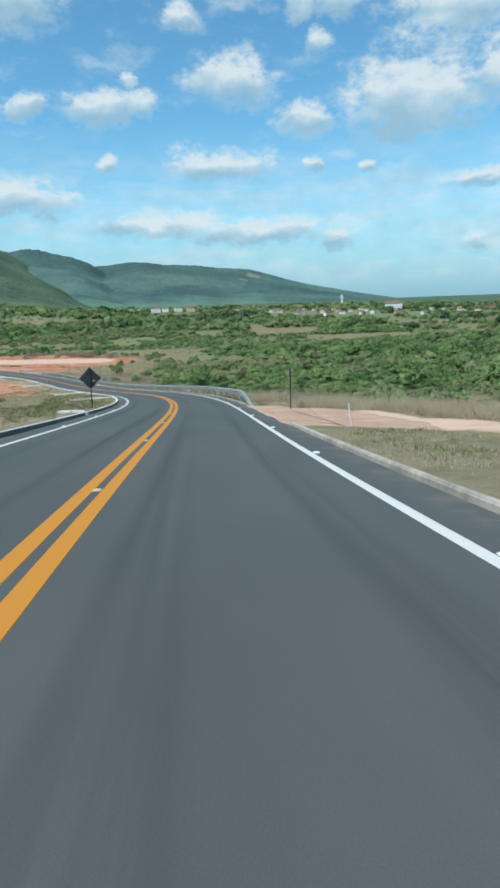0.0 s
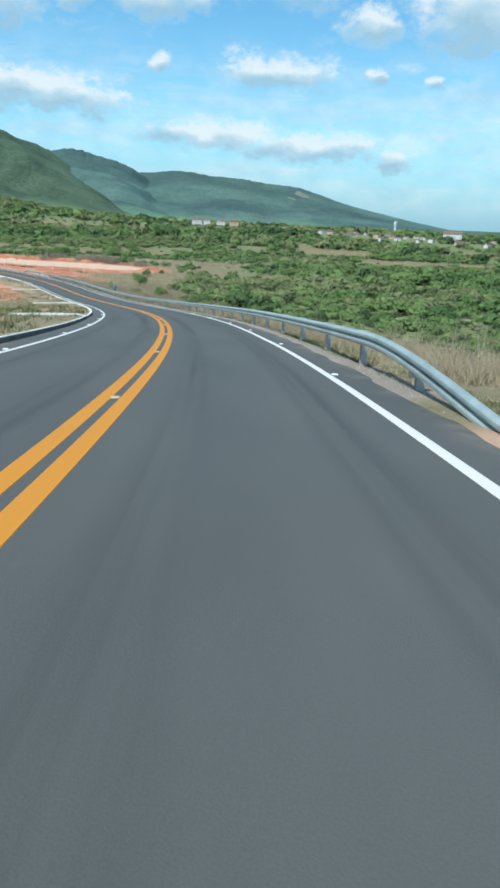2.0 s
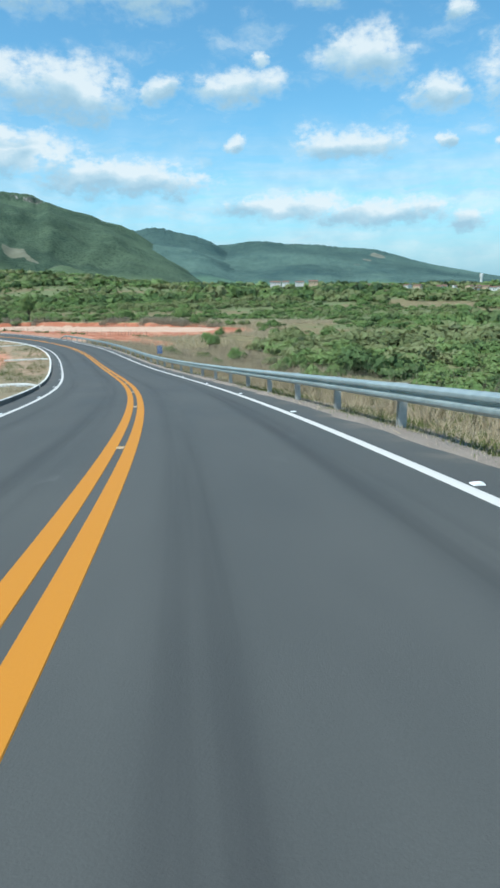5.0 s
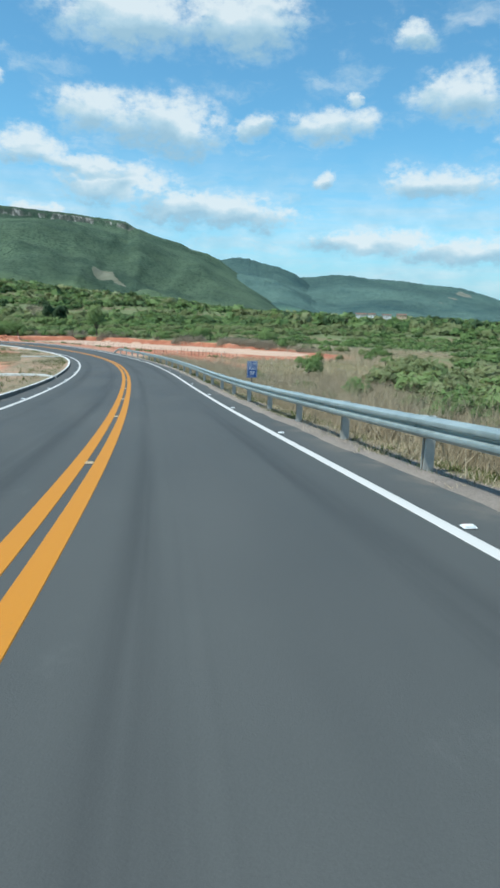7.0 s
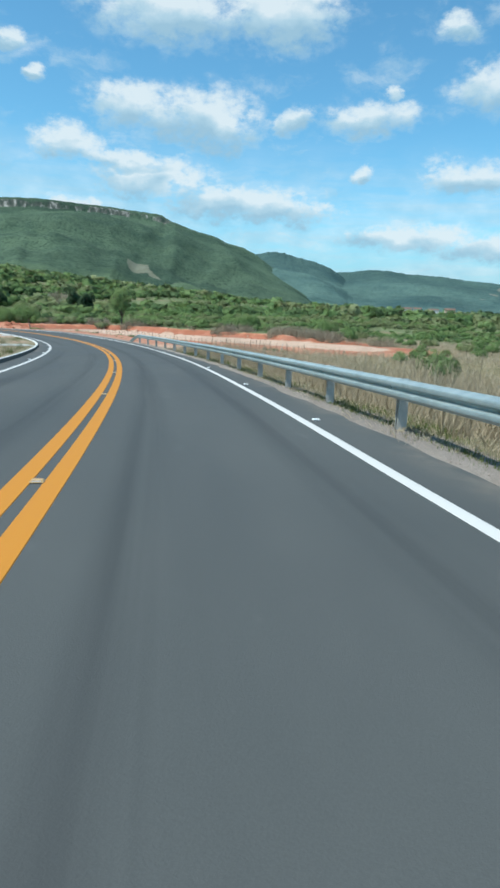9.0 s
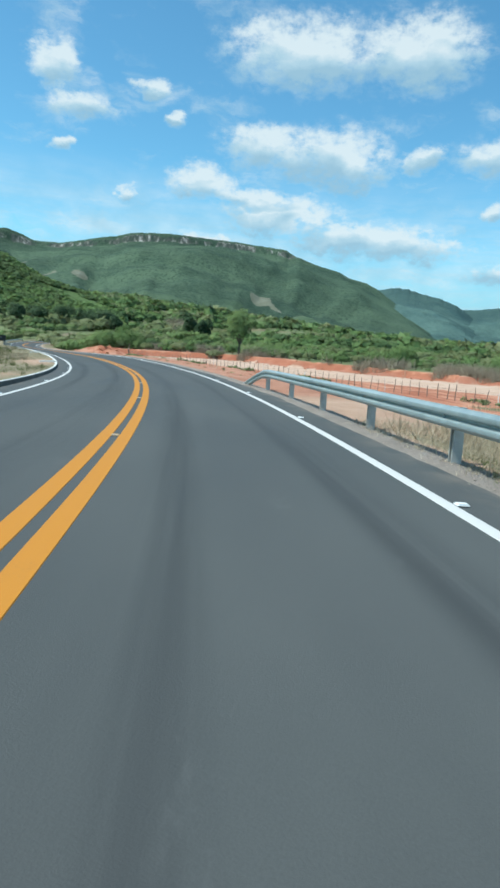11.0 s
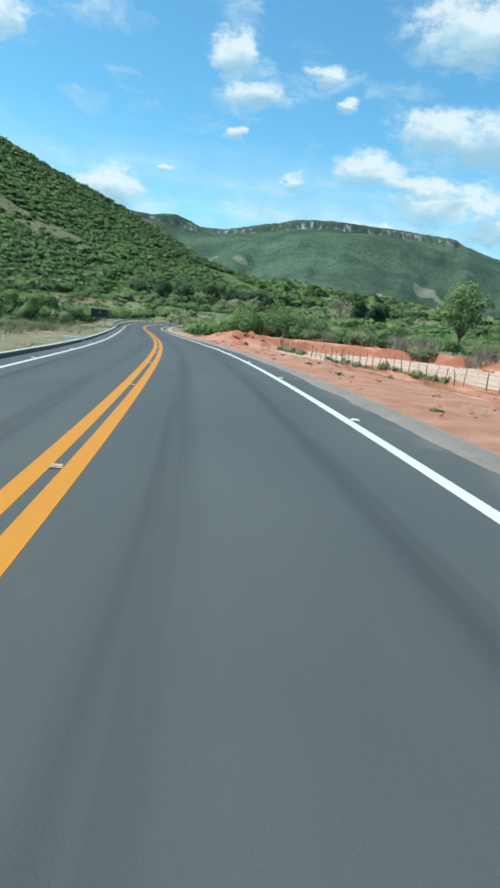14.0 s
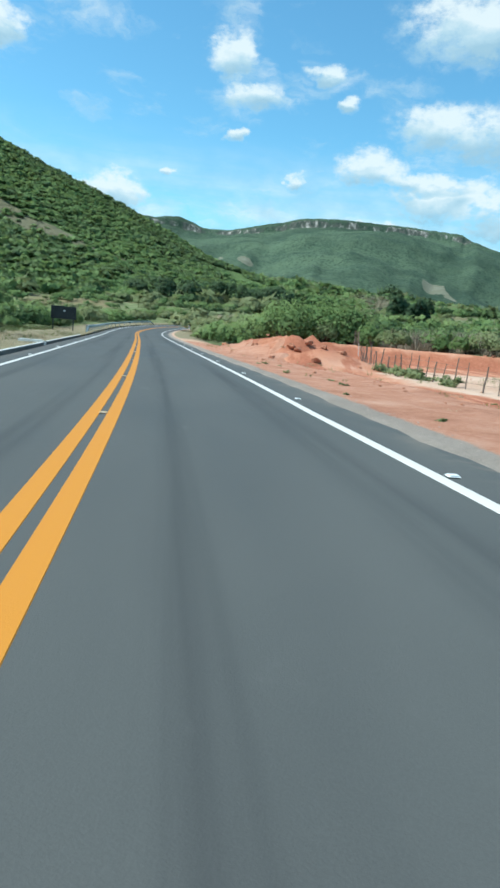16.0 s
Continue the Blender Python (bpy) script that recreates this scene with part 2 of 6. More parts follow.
def ground_build(n, at):
    read = n.add("ShaderNodeAttribute", attribute_name="zone").outputs
    zone, cut = n.add("ShaderNodeSeparateColor", {0: read["Color"]}).outputs, read["Alpha"]
    fine, mid, wide = n.noise(at, 6.0, 6.0, 0.65), n.noise(at, 0.35, 5.0, 0.6), n.noise(at, 0.03, 4.0)
    scrub = n.ramp(n.math("ADD", n.math("MULTIPLY", mid, 0.7), n.math("MULTIPLY", fine, 0.3)),
                   (0.3, (0.090, 0.122, 0.045)), (0.52, (0.165, 0.190, 0.085)), (0.72, (0.27, 0.255, 0.145)))
    scrub = n.mix(n.range(wide, 0.55, 0.8, 0.0, 0.4), scrub, (0.11, 0.11, 0.05))
    red = n.ramp(n.math("ADD", n.math("MULTIPLY", mid, 0.65), n.math("MULTIPLY", fine, 0.35)),
                 (0.28, (0.27, 0.095, 0.050)), (0.5, (0.51, 0.232, 0.136)), (0.72, (0.63, 0.40, 0.285)))
    pale = n.ramp(n.math("ADD", n.math("MULTIPLY", mid, 0.6), n.math("MULTIPLY", fine, 0.4)),
                  (0.3, (0.42, 0.255, 0.17)), (0.55, (0.58, 0.405, 0.295)), (0.8, (0.66, 0.52, 0.415)))
    dry = n.ramp(n.math("ADD", n.math("MULTIPLY", mid, 0.45), n.math("MULTIPLY", fine, 0.6)),
                 (0.3, (0.085, 0.088, 0.032)), (0.52, (0.20, 0.165, 0.085)), (0.78, (0.34, 0.26, 0.16)))
    # far out the plain is woodland
    away = n.vec("LENGTH", n.vec("SUBTRACT", at, (-81.0, 210.0, 0.0)))
    canopy = n.ramp(n.math("ADD", n.math("MULTIPLY", wide, 0.5), n.math("MULTIPLY", mid, 0.5)), (0.38, (0.045, 0.085, 0.048)), (0.6, (0.085, 0.135, 0.075)))
    scrub = n.mix(n.range(away, 900.0, 1350.0), scrub, canopy)
    edge = n.math("MULTIPLY", n.math("SUBTRACT", mid, 0.5), 0.7)
    col = n.mix(n.range(n.math("ADD", zone[2], edge), 0.35, 0.65), scrub, dry)
    col = n.mix(n.range(n.math("ADD", zone[0], edge), 0.38, 0.6), col, red)
    col = n.mix(n.range(n.math("ADD", zone[1], edge), 0.38, 0.62), col, pale)
    # wheel ruts drawn out along the road, and raw earth in cut faces
    turn = n.add("ShaderNodeVectorRotate", {"Vector": at, "Angle": radians(-42.0)}).outputs[0]
    rut = n.noise(n.vec("MULTIPLY", turn, (0.62, 0.075, 0.3)), 1.0, 5.0, 0.6)
    deep = n.ramp(n.math("ADD", n.math("MULTIPLY", fine, 0.6), n.math("MULTIPLY", mid, 0.4)), (0.3, (0.20, 0.062, 0.034)), (0.55, (0.38, 0.135, 0.075)), (0.75, (0.50, 0.24, 0.15)))
    worn = n.math("MULTIPLY", n.range(rut, 0.44, 0.56, 0.0, 0.9), n.range(n.math("ADD", zone[0], edge), 0.5, 0.9))
    worn = n.math("MULTIPLY", worn, n.range(zone[1], 0.6, 0.2))
    worn = n.math("MAXIMUM", worn, n.range(n.math("ADD", cut, n.math("ADD", n.math("MULTIPLY", n.math("SUBTRACT", fine, 0.5), 1.0), n.math("MULTIPLY", n.math("SUBTRACT", mid, 0.5), 1.6))), 0.45, 0.95, 0.0, 0.9))
    col = n.mix(worn, col, deep)
    return {"color": col, "height": n.math("ADD", mid, n.math("ADD", n.math("MULTIPLY", fine, 0.4), n.math("MULTIPLY", rut, 0.6))), "distance": 0.14, "strength": 0.8}


def verge_build(n, at):
    zone = n.add("ShaderNodeSeparateColor", {0: n.add("ShaderNodeAttribute", attribute_name="zone").outputs["Color"]}).outputs
    fine, mid, pebble = n.noise(at, 14.0, 6.0, 0.7), n.noise(at, 0.8, 5.0, 0.65), n.noise(at, 45.0, 3.0, 0.7)
    f = n.math("ADD", n.math("MULTIPLY", mid, 0.55), n.math("MULTIPLY", fine, 0.45))
    gravel = n.ramp(n.math("ADD", n.math("MULTIPLY", pebble, 0.5), n.math("MULTIPLY", f, 0.5)), (0.32, (0.17, 0.14, 0.115)), (0.7, (0.44, 0.37, 0.31)))
    sand = n.ramp(f, (0.3, (0.38, 0.22, 0.14)), (0.55, (0.55, 0.36, 0.25)), (0.75, (0.62, 0.46, 0.36)))
    red = n.ramp(f, (0.28, (0.25, 0.098, 0.058)), (0.5, (0.46, 0.220, 0.138)), (0.74, (0.60, 0.38, 0.275)))
    grass = n.ramp(f, (0.3, (0.115, 0.110, 0.050)), (0.5, (0.245, 0.205, 0.122)), (0.75, (0.40, 0.33, 0.235)))
    wob = n.math("MULTIPLY", n.math("SUBTRACT", f, 0.5), 1.1)
    col = n.mix(n.range(n.math("ADD", zone[2], wob), 0.35, 0.65), sand, grass)
    col = n.mix(n.range(n.math("ADD", zone[0], wob), 0.35, 0.62), col, red)
    col = n.mix(n.range(n.math("ADD", zone[1], wob), 0.35, 0.62), col, gravel)
    return {"color": col, "height": n.math("ADD", fine, pebble), "distance": 0.04, "strength": 0.8}


def hill_build(low, high, rock, cliff, grain=1.0, meadows=(0.150, 0.225, 0.095)):
    def build(n, at):
        at = n.vec("MULTIPLY", at, (grain, grain, grain))
        zone = n.add("ShaderNodeSeparateColor", {0: n.add("ShaderNodeAttribute", attribute_name="zone").outputs["Color"]}).outputs
        big, mid, fine = n.noise(at, 0.004, 5.0, 0.6), n.noise(at, 0.03, 6.0, 0.7), n.noise(at, 0.16, 4.0, 0.7)
        f = n.math("ADD", n.math("MULTIPLY", big, 0.35), n.math("ADD", n.math("MULTIPLY", mid, 0.4), n.math("MULTIPLY", fine, 0.3)))
        green = n.ramp(f, (0.44, low), (0.575, high))
        green = n.mix(n.range(fine, 0.52, 0.36, 0.0, 0.7), green, tuple(c * 0.55 for c in low))
        woods = n.noise(at, 0.0022, 5.0, 0.6)
        green = n.mix(n.range(n.math("ADD", woods, n.math("MULTIPLY", n.math("SUBTRACT", mid, 0.5), 0.25)), 0.44, 0.66, 0.0, 0.55), green, tuple(c * 0.6 for c in low))
        green = n.mix(n.range(n.math("ADD", woods, n.math("MULTIPLY", n.math("SUBTRACT", mid, 0.5), 0.25)), 0.48, 0.30, 0.0, 0.4), green, tuple(c * 1.15 for c in high))
        meadow = n.ramp(n.math("ADD", n.math("MULTIPLY", mid, 0.6), n.math("MULTIPLY", woods, 0.5)), (0.42, tuple(c * 0.9 for c in high)), (0.55, meadows), (0.7, tuple(c * 1.25 for c in meadows)))
        green = n.mix(n.range(n.math("ADD", zone[2], n.math("MULTIPLY", n.math("SUBTRACT", woods, 0.5), 1.6)), 0.25, 0.8, 0.0, 0.75), green, meadow)
        stone = n.ramp(n.noise(n.vec("MULTIPLY", at, (1.0, 1.0, 0.25)), 0.05, 6.0, 0.7), (0.38, (0.04, 0.062, 0.048)), (0.53, (0.11, 0.112, 0.092)), (0.65, rock))
        col = n.mix(n.range(n.math("ADD", zone[0], n.math("MULTIPLY", n.math("SUBTRACT", mid, 0.5), 0.9)), 0.45, 0.6), green, stone)
        bare = n.ramp(mid, (0.3, (0.14, 0.14, 0.09)), (0.7, cliff))
        col = n.mix(n.range(n.math("ADD", zone[1], n.math("MULTIPLY", n.math("SUBTRACT", mid, 0.5), 2.2)), 0.42, 0.62), col, bare)
        return {"color": col, "height": n.math("ADD", n.math("MULTIPLY", mid, 1.0), n.math("MULTIPLY", fine, 0.7)), "distance": 6.0 / grain, "strength": 0.9}
    return build


def leaf_material(name, dark, mid, light, through=0.25, fine=0.0):
    m = bpy.data.materials.new(name)
    m.use_nodes = True
    n = Nodes(m.node_tree)
    b, out = m.node_tree.nodes["Principled BSDF"], m.node_tree.nodes["Material Output"]
    geo = n.add("ShaderNodeNewGeometry").outputs
    # crown tones carry painted shade into the leaf colour
    tone = n.add("ShaderNodeAttribute", attribute_name="tone").outputs["Fac"]
    wide = n.noise(geo["Position"], 0.05, 3.0)
    mottle = n.add("ShaderNodeTexNoise", {"Vector": geo["Position"], "Scale": 3.4, "Detail": 4.0, "Roughness": 0.65}).outputs
    own = n.add("ShaderNodeObjectInfo").outputs["Random"]
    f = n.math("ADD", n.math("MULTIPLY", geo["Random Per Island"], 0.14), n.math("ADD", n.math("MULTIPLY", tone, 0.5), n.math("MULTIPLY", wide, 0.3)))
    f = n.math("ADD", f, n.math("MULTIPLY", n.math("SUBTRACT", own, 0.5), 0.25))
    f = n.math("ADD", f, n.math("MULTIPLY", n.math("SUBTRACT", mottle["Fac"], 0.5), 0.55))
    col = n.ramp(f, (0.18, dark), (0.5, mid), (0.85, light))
    # leaves shade by the shape of their crown as well as by their own tilt
    away = n.add("ShaderNodeAttribute", attribute_name="outward").outputs["Vector"]
    turned = n.add("ShaderNodeVectorTransform", {0: away})
    turned.vector_type, turned.convert_from, turned.convert_to = "VECTOR", "OBJECT", "WORLD"
    facing = n.vec("NORMALIZE", n.vec("ADD", n.vec("MULTIPLY_ADD", turned.outputs[0], (2.6, 2.6, 2.6), geo["Normal"]), n.vec("MULTIPLY_ADD", mottle["Color"], (3.4, 3.4, 3.4), (-1.7, -1.7, -1.7))))
    n.tree.links.new(facing, b.inputs["Normal"])
    n.tree.links.new(col, b.inputs["Base Color"])
    b.inputs["Roughness"].default_value, b.inputs["Specular IOR Level"].default_value = 0.7, 0.2
    glow = n.add("ShaderNodeBsdfTranslucent", {"Color": col, "Normal": facing}).outputs[0]
    both = n.add("ShaderNodeMixShader", {0: through, 1: b.outputs[0], 2: glow}).outputs[0]
    gaps = n.noise(geo["Position"], fine, 3.0, 0.6)
    clear = n.add("ShaderNodeBsdfTransparent").outputs[0]
    cut = n.add("ShaderNodeMixShader", {0: n.math("GREATER_THAN", gaps, 0.56), 1: both, 2: clear}).outputs[0]
    n.tree.links.new(cut if fine else both, out.inputs[0])
    return m


ASPHALT = material("asphalt", asphalt_build, 0.82, 0.35)
YELLOW = material("yellow_road_paint", paint_build((0.52, 0.208, 0.020), (0.26, 0.14, 0.05)), 0.7)
WHITE = material("white_road_paint", paint_build((0.60, 0.572, 0.528), (0.34, 0.33, 0.31)), 0.7)
GROUND = material("scrubland_soil", ground_build, 0.95, 0.15)
VERGE = material("roadside_soil", verge_build, 0.95, 0.15)
MESA = material("wooded_mesa", hill_build((0.047, 0.080, 0.053), (0.106, 0.150, 0.090), (0.46, 0.42, 0.37), (0.225, 0.225, 0.165), 0.62, (0.125, 0.172, 0.088)), 0.95, 0.1)
# bluish base colours: the haze of distance is painted into them
HAZY_RIDGE = material("far_woods", hill_build((0.056, 0.104, 0.102), (0.116, 0.182, 0.148), (0.34, 0.31, 0.28), (0.26, 0.26, 0.22), 0.62, (0.125, 0.215, 0.130)), 0.95, 0.1)
SLOPE = material("scrub_slope", hill_build((0.074, 0.120, 0.038), (0.145, 0.198, 0.070), (0.30, 0.24, 0.17), (0.19, 0.165, 0.09)), 0.95, 0.1)
CONCRETE = plain("weathered_concrete", (0.10, 0.086, 0.068), (0.44, 0.385, 0.32), 5.0, 0.9, bump=0.008)
LIMEWASH = plain("limewashed_concrete", (0.34, 0.32, 0.28), (0.74, 0.72, 0.67), 7.0, 0.9, bump=0.006)
# dirt and the shade of the left kerb's face, both in the colour
KERB_FACE = plain("dirty_shaded_kerb_concrete", (0.05, 0.048, 0.045), (0.17, 0.16, 0.14), 8.0, 0.95, bump=0.008)
STEEL = plain("galvanised_steel", (0.24, 0.295, 0.29), (0.42, 0.48, 0.465), 5.0, 0.5, 0.45, 0.5, 0.001)
POST_STEEL = plain("dull_galvanised_steel", (0.30, 0.30, 0.275), (0.54, 0.53, 0.48), 9.0, 0.6, 0.3, 0.4, 0.001)
DARK_METAL = plain("dark_painted_metal", (0.012, 0.014, 0.015), (0.030, 0.033, 0.034), 12.0, 0.55, 0.0, 0.4, 0.001)
SIGN_BLUE = plain("blue_sign_sheet", (0.006, 0.058, 0.235), (0.010, 0.080, 0.30), 3.0, 0.4, 0.0, 0.5, 0.0005)
SIGN_WHITE = plain("white_sign_film", (0.70, 0.72, 0.74), (0.82, 0.83, 0.84), 3.0, 0.4, 0.0, 0.5, 0.0005)
STUD_WHITE = plain("white_stud_plastic", (0.62, 0.62, 0.58), (0.82, 0.82, 0.78), 40.0, 0.5)
STUD_YELLOW = plain("pale_stud_plastic", (0.34, 0.20, 0.08), (0.58, 0.40, 0.20), 40.0, 0.5)
LENS = plain("red_reflector", (0.35, 0.05, 0.02), (0.5, 0.10, 0.04), 60.0, 0.2, 0.0, 0.6)
STAKE = plain("grey_weathered_wood", (0.06, 0.045, 0.036), (0.22, 0.17, 0.135), 14.0, 0.9, bump=0.01)
DEADWOOD = plain("dry_brown_twigs", (0.12, 0.085, 0.06), (0.32, 0.25, 0.18), 14.0, 0.9, bump=0.01)
WHITEWOOD = plain("whitewashed_wood", (0.45, 0.42, 0.38), (0.74, 0.72, 0.68), 14.0, 0.9, bump=0.005)
WIRE = plain("rusty_wire", (0.10, 0.06, 0.045), (0.20, 0.14, 0.11), 20.0, 0.7, 0.5)
BARK = plain("brown_bark", (0.045, 0.034, 0.026), (0.16, 0.125, 0.10), 11.0, 0.95, bump=0.02)
PLASTER = plain("white_plaster", (0.42, 0.40, 0.36), (0.74, 0.73, 0.70), 1.5, 0.9)
CREAM = plain("ochre_plaster", (0.42, 0.30, 0.20), (0.62, 0.47, 0.33), 1.5, 0.9)
ROOF_TILE = plain("clay_roof_tiles", (0.10, 0.062, 0.048), (0.22, 0.135, 0.10), 2.5, 0.9, bump=0.03)
OPENING = plain("dark_window", (0.015, 0.016, 0.018), (0.04, 0.04, 0.042), 4.0, 0.3)
CLOD = plain("red_earth_clods", (0.24, 0.095, 0.056), (0.46, 0.205, 0.12), 9.0, 0.95, bump=0.03)
STONE = plain("pale_rubble", (0.17, 0.13, 0.105), (0.42, 0.34, 0.285), 6.0, 0.95, bump=0.03)
LEAF = leaf_material("green_leaves", (0.088, 0.158, 0.050), (0.170, 0.262, 0.088), (0.275, 0.355, 0.140), 0.32, 6.5)
LEAF_DARK = leaf_material("dark_leaves", (0.056, 0.104, 0.040), (0.100, 0.162, 0.060), (0.165, 0.225, 0.092), 0.32, 6.5)
LEAF_OLIVE = leaf_material("olive_leaves", (0.120, 0.160, 0.064), (0.205, 0.245, 0.104), (0.300, 0.325, 0.165), 0.32, 6.5)
LEAF_DEEP = leaf_material("deep_green_leaves", (0.034, 0.064, 0.030), (0.062, 0.106, 0.047), (0.105, 0.155, 0.070), 0.25)
TWIG = leaf_material("bare_grey_twigs", (0.22, 0.18, 0.125), (0.39, 0.325, 0.23), (0.56, 0.48, 0.36), 0.4)
STRAW = leaf_material("dry_straw", (0.34, 0.275, 0.175), (0.56, 0.465, 0.315), (0.72, 0.62, 0.46), 0.5)
GRASS = leaf_material("green_grass", (0.085, 0.115, 0.030), (0.165, 0.195, 0.058), (0.27, 0.275, 0.115), 0.45)


# ---- building helpers ----


def link_mesh(name, verts, faces, mat=None, parent=None, smooth=False):
    me = bpy.data.meshes.new(name)
    me.from_pydata([tuple(v) for v in verts], [], [tuple(f) for f in faces])
    if mat:
        me.materials.append(mat)
    if smooth:
        me.polygons.foreach_set("use_smooth", [True] * len(me.polygons))
    ob = new(name, me)
    ob.parent = parent
    return ob


def part(name, bm, mat, parent, label="", smooth=False):
    """Link a bmesh as one mesh under a thing or a part."""
    me = bpy.data.meshes.new(name)
    bmesh.ops.recalc_face_normals(bm, faces=bm.faces)
    bm.to_mesh(me)
    bm.free()
    me.materials.append(mat)
    if smooth:
        me.polygons.foreach_set("use_smooth", [True] * len(me.polygons))
    ob = new(name, me)
    ob.parent = parent
    if label:
        tagged(ob, label)
    return ob


def empty(name, m, label, category, group="", kind=""):
    ob = new(name)
    ob.matrix_world = m
    ob.empty_display_size = 0.3
    return tagged(ob, label, category, group, kind)


def box(bm, cx, cy, cz, sx, sy, sz, bevel=0.0, m=None):
    made = bmesh.ops.create_cube(bm, size=1.0, matrix=Matrix.Translation((cx, cy, cz)) @ Matrix.Diagonal((sx, sy, sz, 1)))["verts"]
    if bevel:
        edges = list({e for v in made for e in v.link_edges})
        made = bmesh.ops.bevel(bm, geom=edges, offset=bevel, segments=2, affect="EDGES", profile=0.6)["verts"]
    if m:
        bmesh.ops.transform(bm, matrix=m, verts=list({v for v in made}))
    return bm


def rod(bm, a, b, ra, rb, sides=7):
    a, b = Vector(a), Vector(b)
    d = b - a
    m = Matrix.Translation((a + b) / 2) @ d.to_track_quat("Z", "Y").to_matrix().to_4x4()
    bmesh.ops.create_cone(bm, cap_ends=True, segments=sides, radius1=ra, radius2=rb, depth=d.length, matrix=m)
    return bm


# value noise on numpy arrays
LATTICE = np.random.RandomState(7).rand(256, 256)


def vnoise(x, y):
    xi, yi = np.floor(x).astype(int), np.floor(y).astype(int)
    fx, fy = x - xi, y - yi
    fx, fy = fx * fx * (3 - 2 * fx), fy * fy * (3 - 2 * fy)
    a, b = LATTICE[xi % 256, yi % 256], LATTICE[(xi + 1) % 256, yi % 256]
    c, d = LATTICE[xi % 256, (yi + 1) % 256], LATTICE[(xi + 1) % 256, (yi + 1) % 256]
    return (a + (b - a) * fx) * (1 - fy) + (c + (d - c) * fx) * fy


def fbm(x, y, octaves=4, gain=0.5):
    total, amp, norm = 0.0, 1.0, 0.0
    for k in range(octaves):
        total = total + amp * (vnoise(x * 2 ** k + 17.3 * k, y * 2 ** k + 9.1 * k) - 0.5)
        norm += amp
        amp *= gain
    return total / norm * 2


def step(x, a, b):
    t = np.clip((np.asarray(x, float) - a) / (b - a), 0, 1)
    return t * t * (3 - 2 * t)


# ---- the road's line ----
KNOT = 15.675  # metres between the knots of bend, grade and crossfall
S_FIRST = -47.025
BEND = (-38.08, -28.28, -19.19, -4.44, 22.09, 45.63, 38.96, 40.63, 42.13, 45.96, 16.25, 4.56, 27.26, 39.26, 40.24, 44.56, 53.23, 35.94, 13.76, 15.90, 17.31, 6.79, 0.19, 5.13, 4.36, -18.76, -58.62, -93.65, -97.26, -89.07, -6.02, 1.60, 0.25)  # turns to the left, 1/10 km
GRADE = (-0.1360, -0.1308, -0.1256, -0.1203, -0.1163, -0.1092, -0.1074, -0.1081, -0.1021, -0.0894, -0.0717, -0.0506, -0.0333, -0.0287, -0.0281, -0.0235, -0.0195, -0.0167, -0.0196, -0.0262, -0.0241, -0.0245, -0.0245, -0.0236, -0.0222, -0.0153, -0.0020, 0.0107, 0.0143, 0.0138, 0.0132, 0.0130, 0.0130)
FALL = (-0.0148, -0.0200, -0.0243, -0.0254, -0.0185, -0.0006, 0.0058, 0.0020, 0.0006, -0.0029, -0.0012, 0.0032, 0.0073, 0.0034, 0.0052, 0.0223, 0.0404, 0.0551, 0.0590, 0.0539, 0.0391, 0.0179, 0.0018, -0.0067, -0.0080, -0.0047, -0.0005, 0.0020, 0.0028, 0.0027, 0.0021, 0.0014, 0.0006)
KN = S_FIRST + KNOT * np.arange(len(BEND))
SS = np.arange(-47.0, 453.0, 0.5)
ZERO = int(np.argmin(np.abs(SS)))


def integral(values):
    c = np.concatenate([[0], np.cumsum((values[1:] + values[:-1]) / 2 * 0.5)])
    return c - c[ZERO]


ROAD_TURN, ROAD_X, ROAD_Y = 0.01105, 1.16, 0.30  # the road's heading and place at s = 0
PSI = ROAD_TURN + integral(np.interp(SS, KN, np.array(BEND) * 1e-4))
RX, RY, RZ = ROAD_X + integral(-np.sin(PSI)), ROAD_Y + integral(np.cos(PSI)), integral(np.interp(SS, KN, GRADE))
RB = np.interp(SS, KN, FALL)
LANE_R, LANE_L, EDGE_R, EDGE_L = 3.605, -3.531, 4.50, -4.42


def on_road(s, d, up=0.0):
    """Points at s along the road, d to the right of the middle, up above its surface."""
    psi, b = np.interp(s, SS, PSI), np.interp(s, SS, RB)
    return np.stack([np.interp(s, SS, RX) + np.cos(psi) * d, np.interp(s, SS, RY) + np.sin(psi) * d,
                     np.interp(s, SS, RZ) + b * np.clip(d, -6, 6) + up], -1)


def road_pose(s, d, up=0.0, turn=0.0):
    """A frame at the road with y along it and z upright."""
    x, y, z = on_road(s, d, up)
    return pose(x, y, z, 0, 0, math.degrees(float(np.interp(s, SS, PSI))) + turn)


def nearest(x, y):
    """s along and d across for the road's nearest point."""
    x, y = np.asarray(x, float).ravel(), np.asarray(y, float).ravel()
    s, d = np.empty(len(x)), np.empty(len(x))
    for i in range(0, len(x), 4000):
        dx, dy = x[i:i + 4000, None] - RX[None, ::4], y[i:i + 4000, None] - RY[None, ::4]
        j = np.argmin(dx * dx + dy * dy, 1) * 4
        ddx, ddy = x[i:i + 4000] - RX[j], y[i:i + 4000] - RY[j]
        s[i:i + 4000] = SS[j] - ddx * np.sin(PSI[j]) + ddy * np.cos(PSI[j])
        across = ddx * np.cos(PSI[j]) + ddy * np.sin(PSI[j])
        d[i:i + 4000] = across
    return s, d


# ---- the lie of the land ----
HILLS = {}
HUB = (-81.1, 210.2)  # hills are set out round this point, azimuth from +y towards -x
CLEARING = ((-48.0, 240.0), (-110.0, 259.0), 20.0)  # a graded patch of red earth: a line and its half width


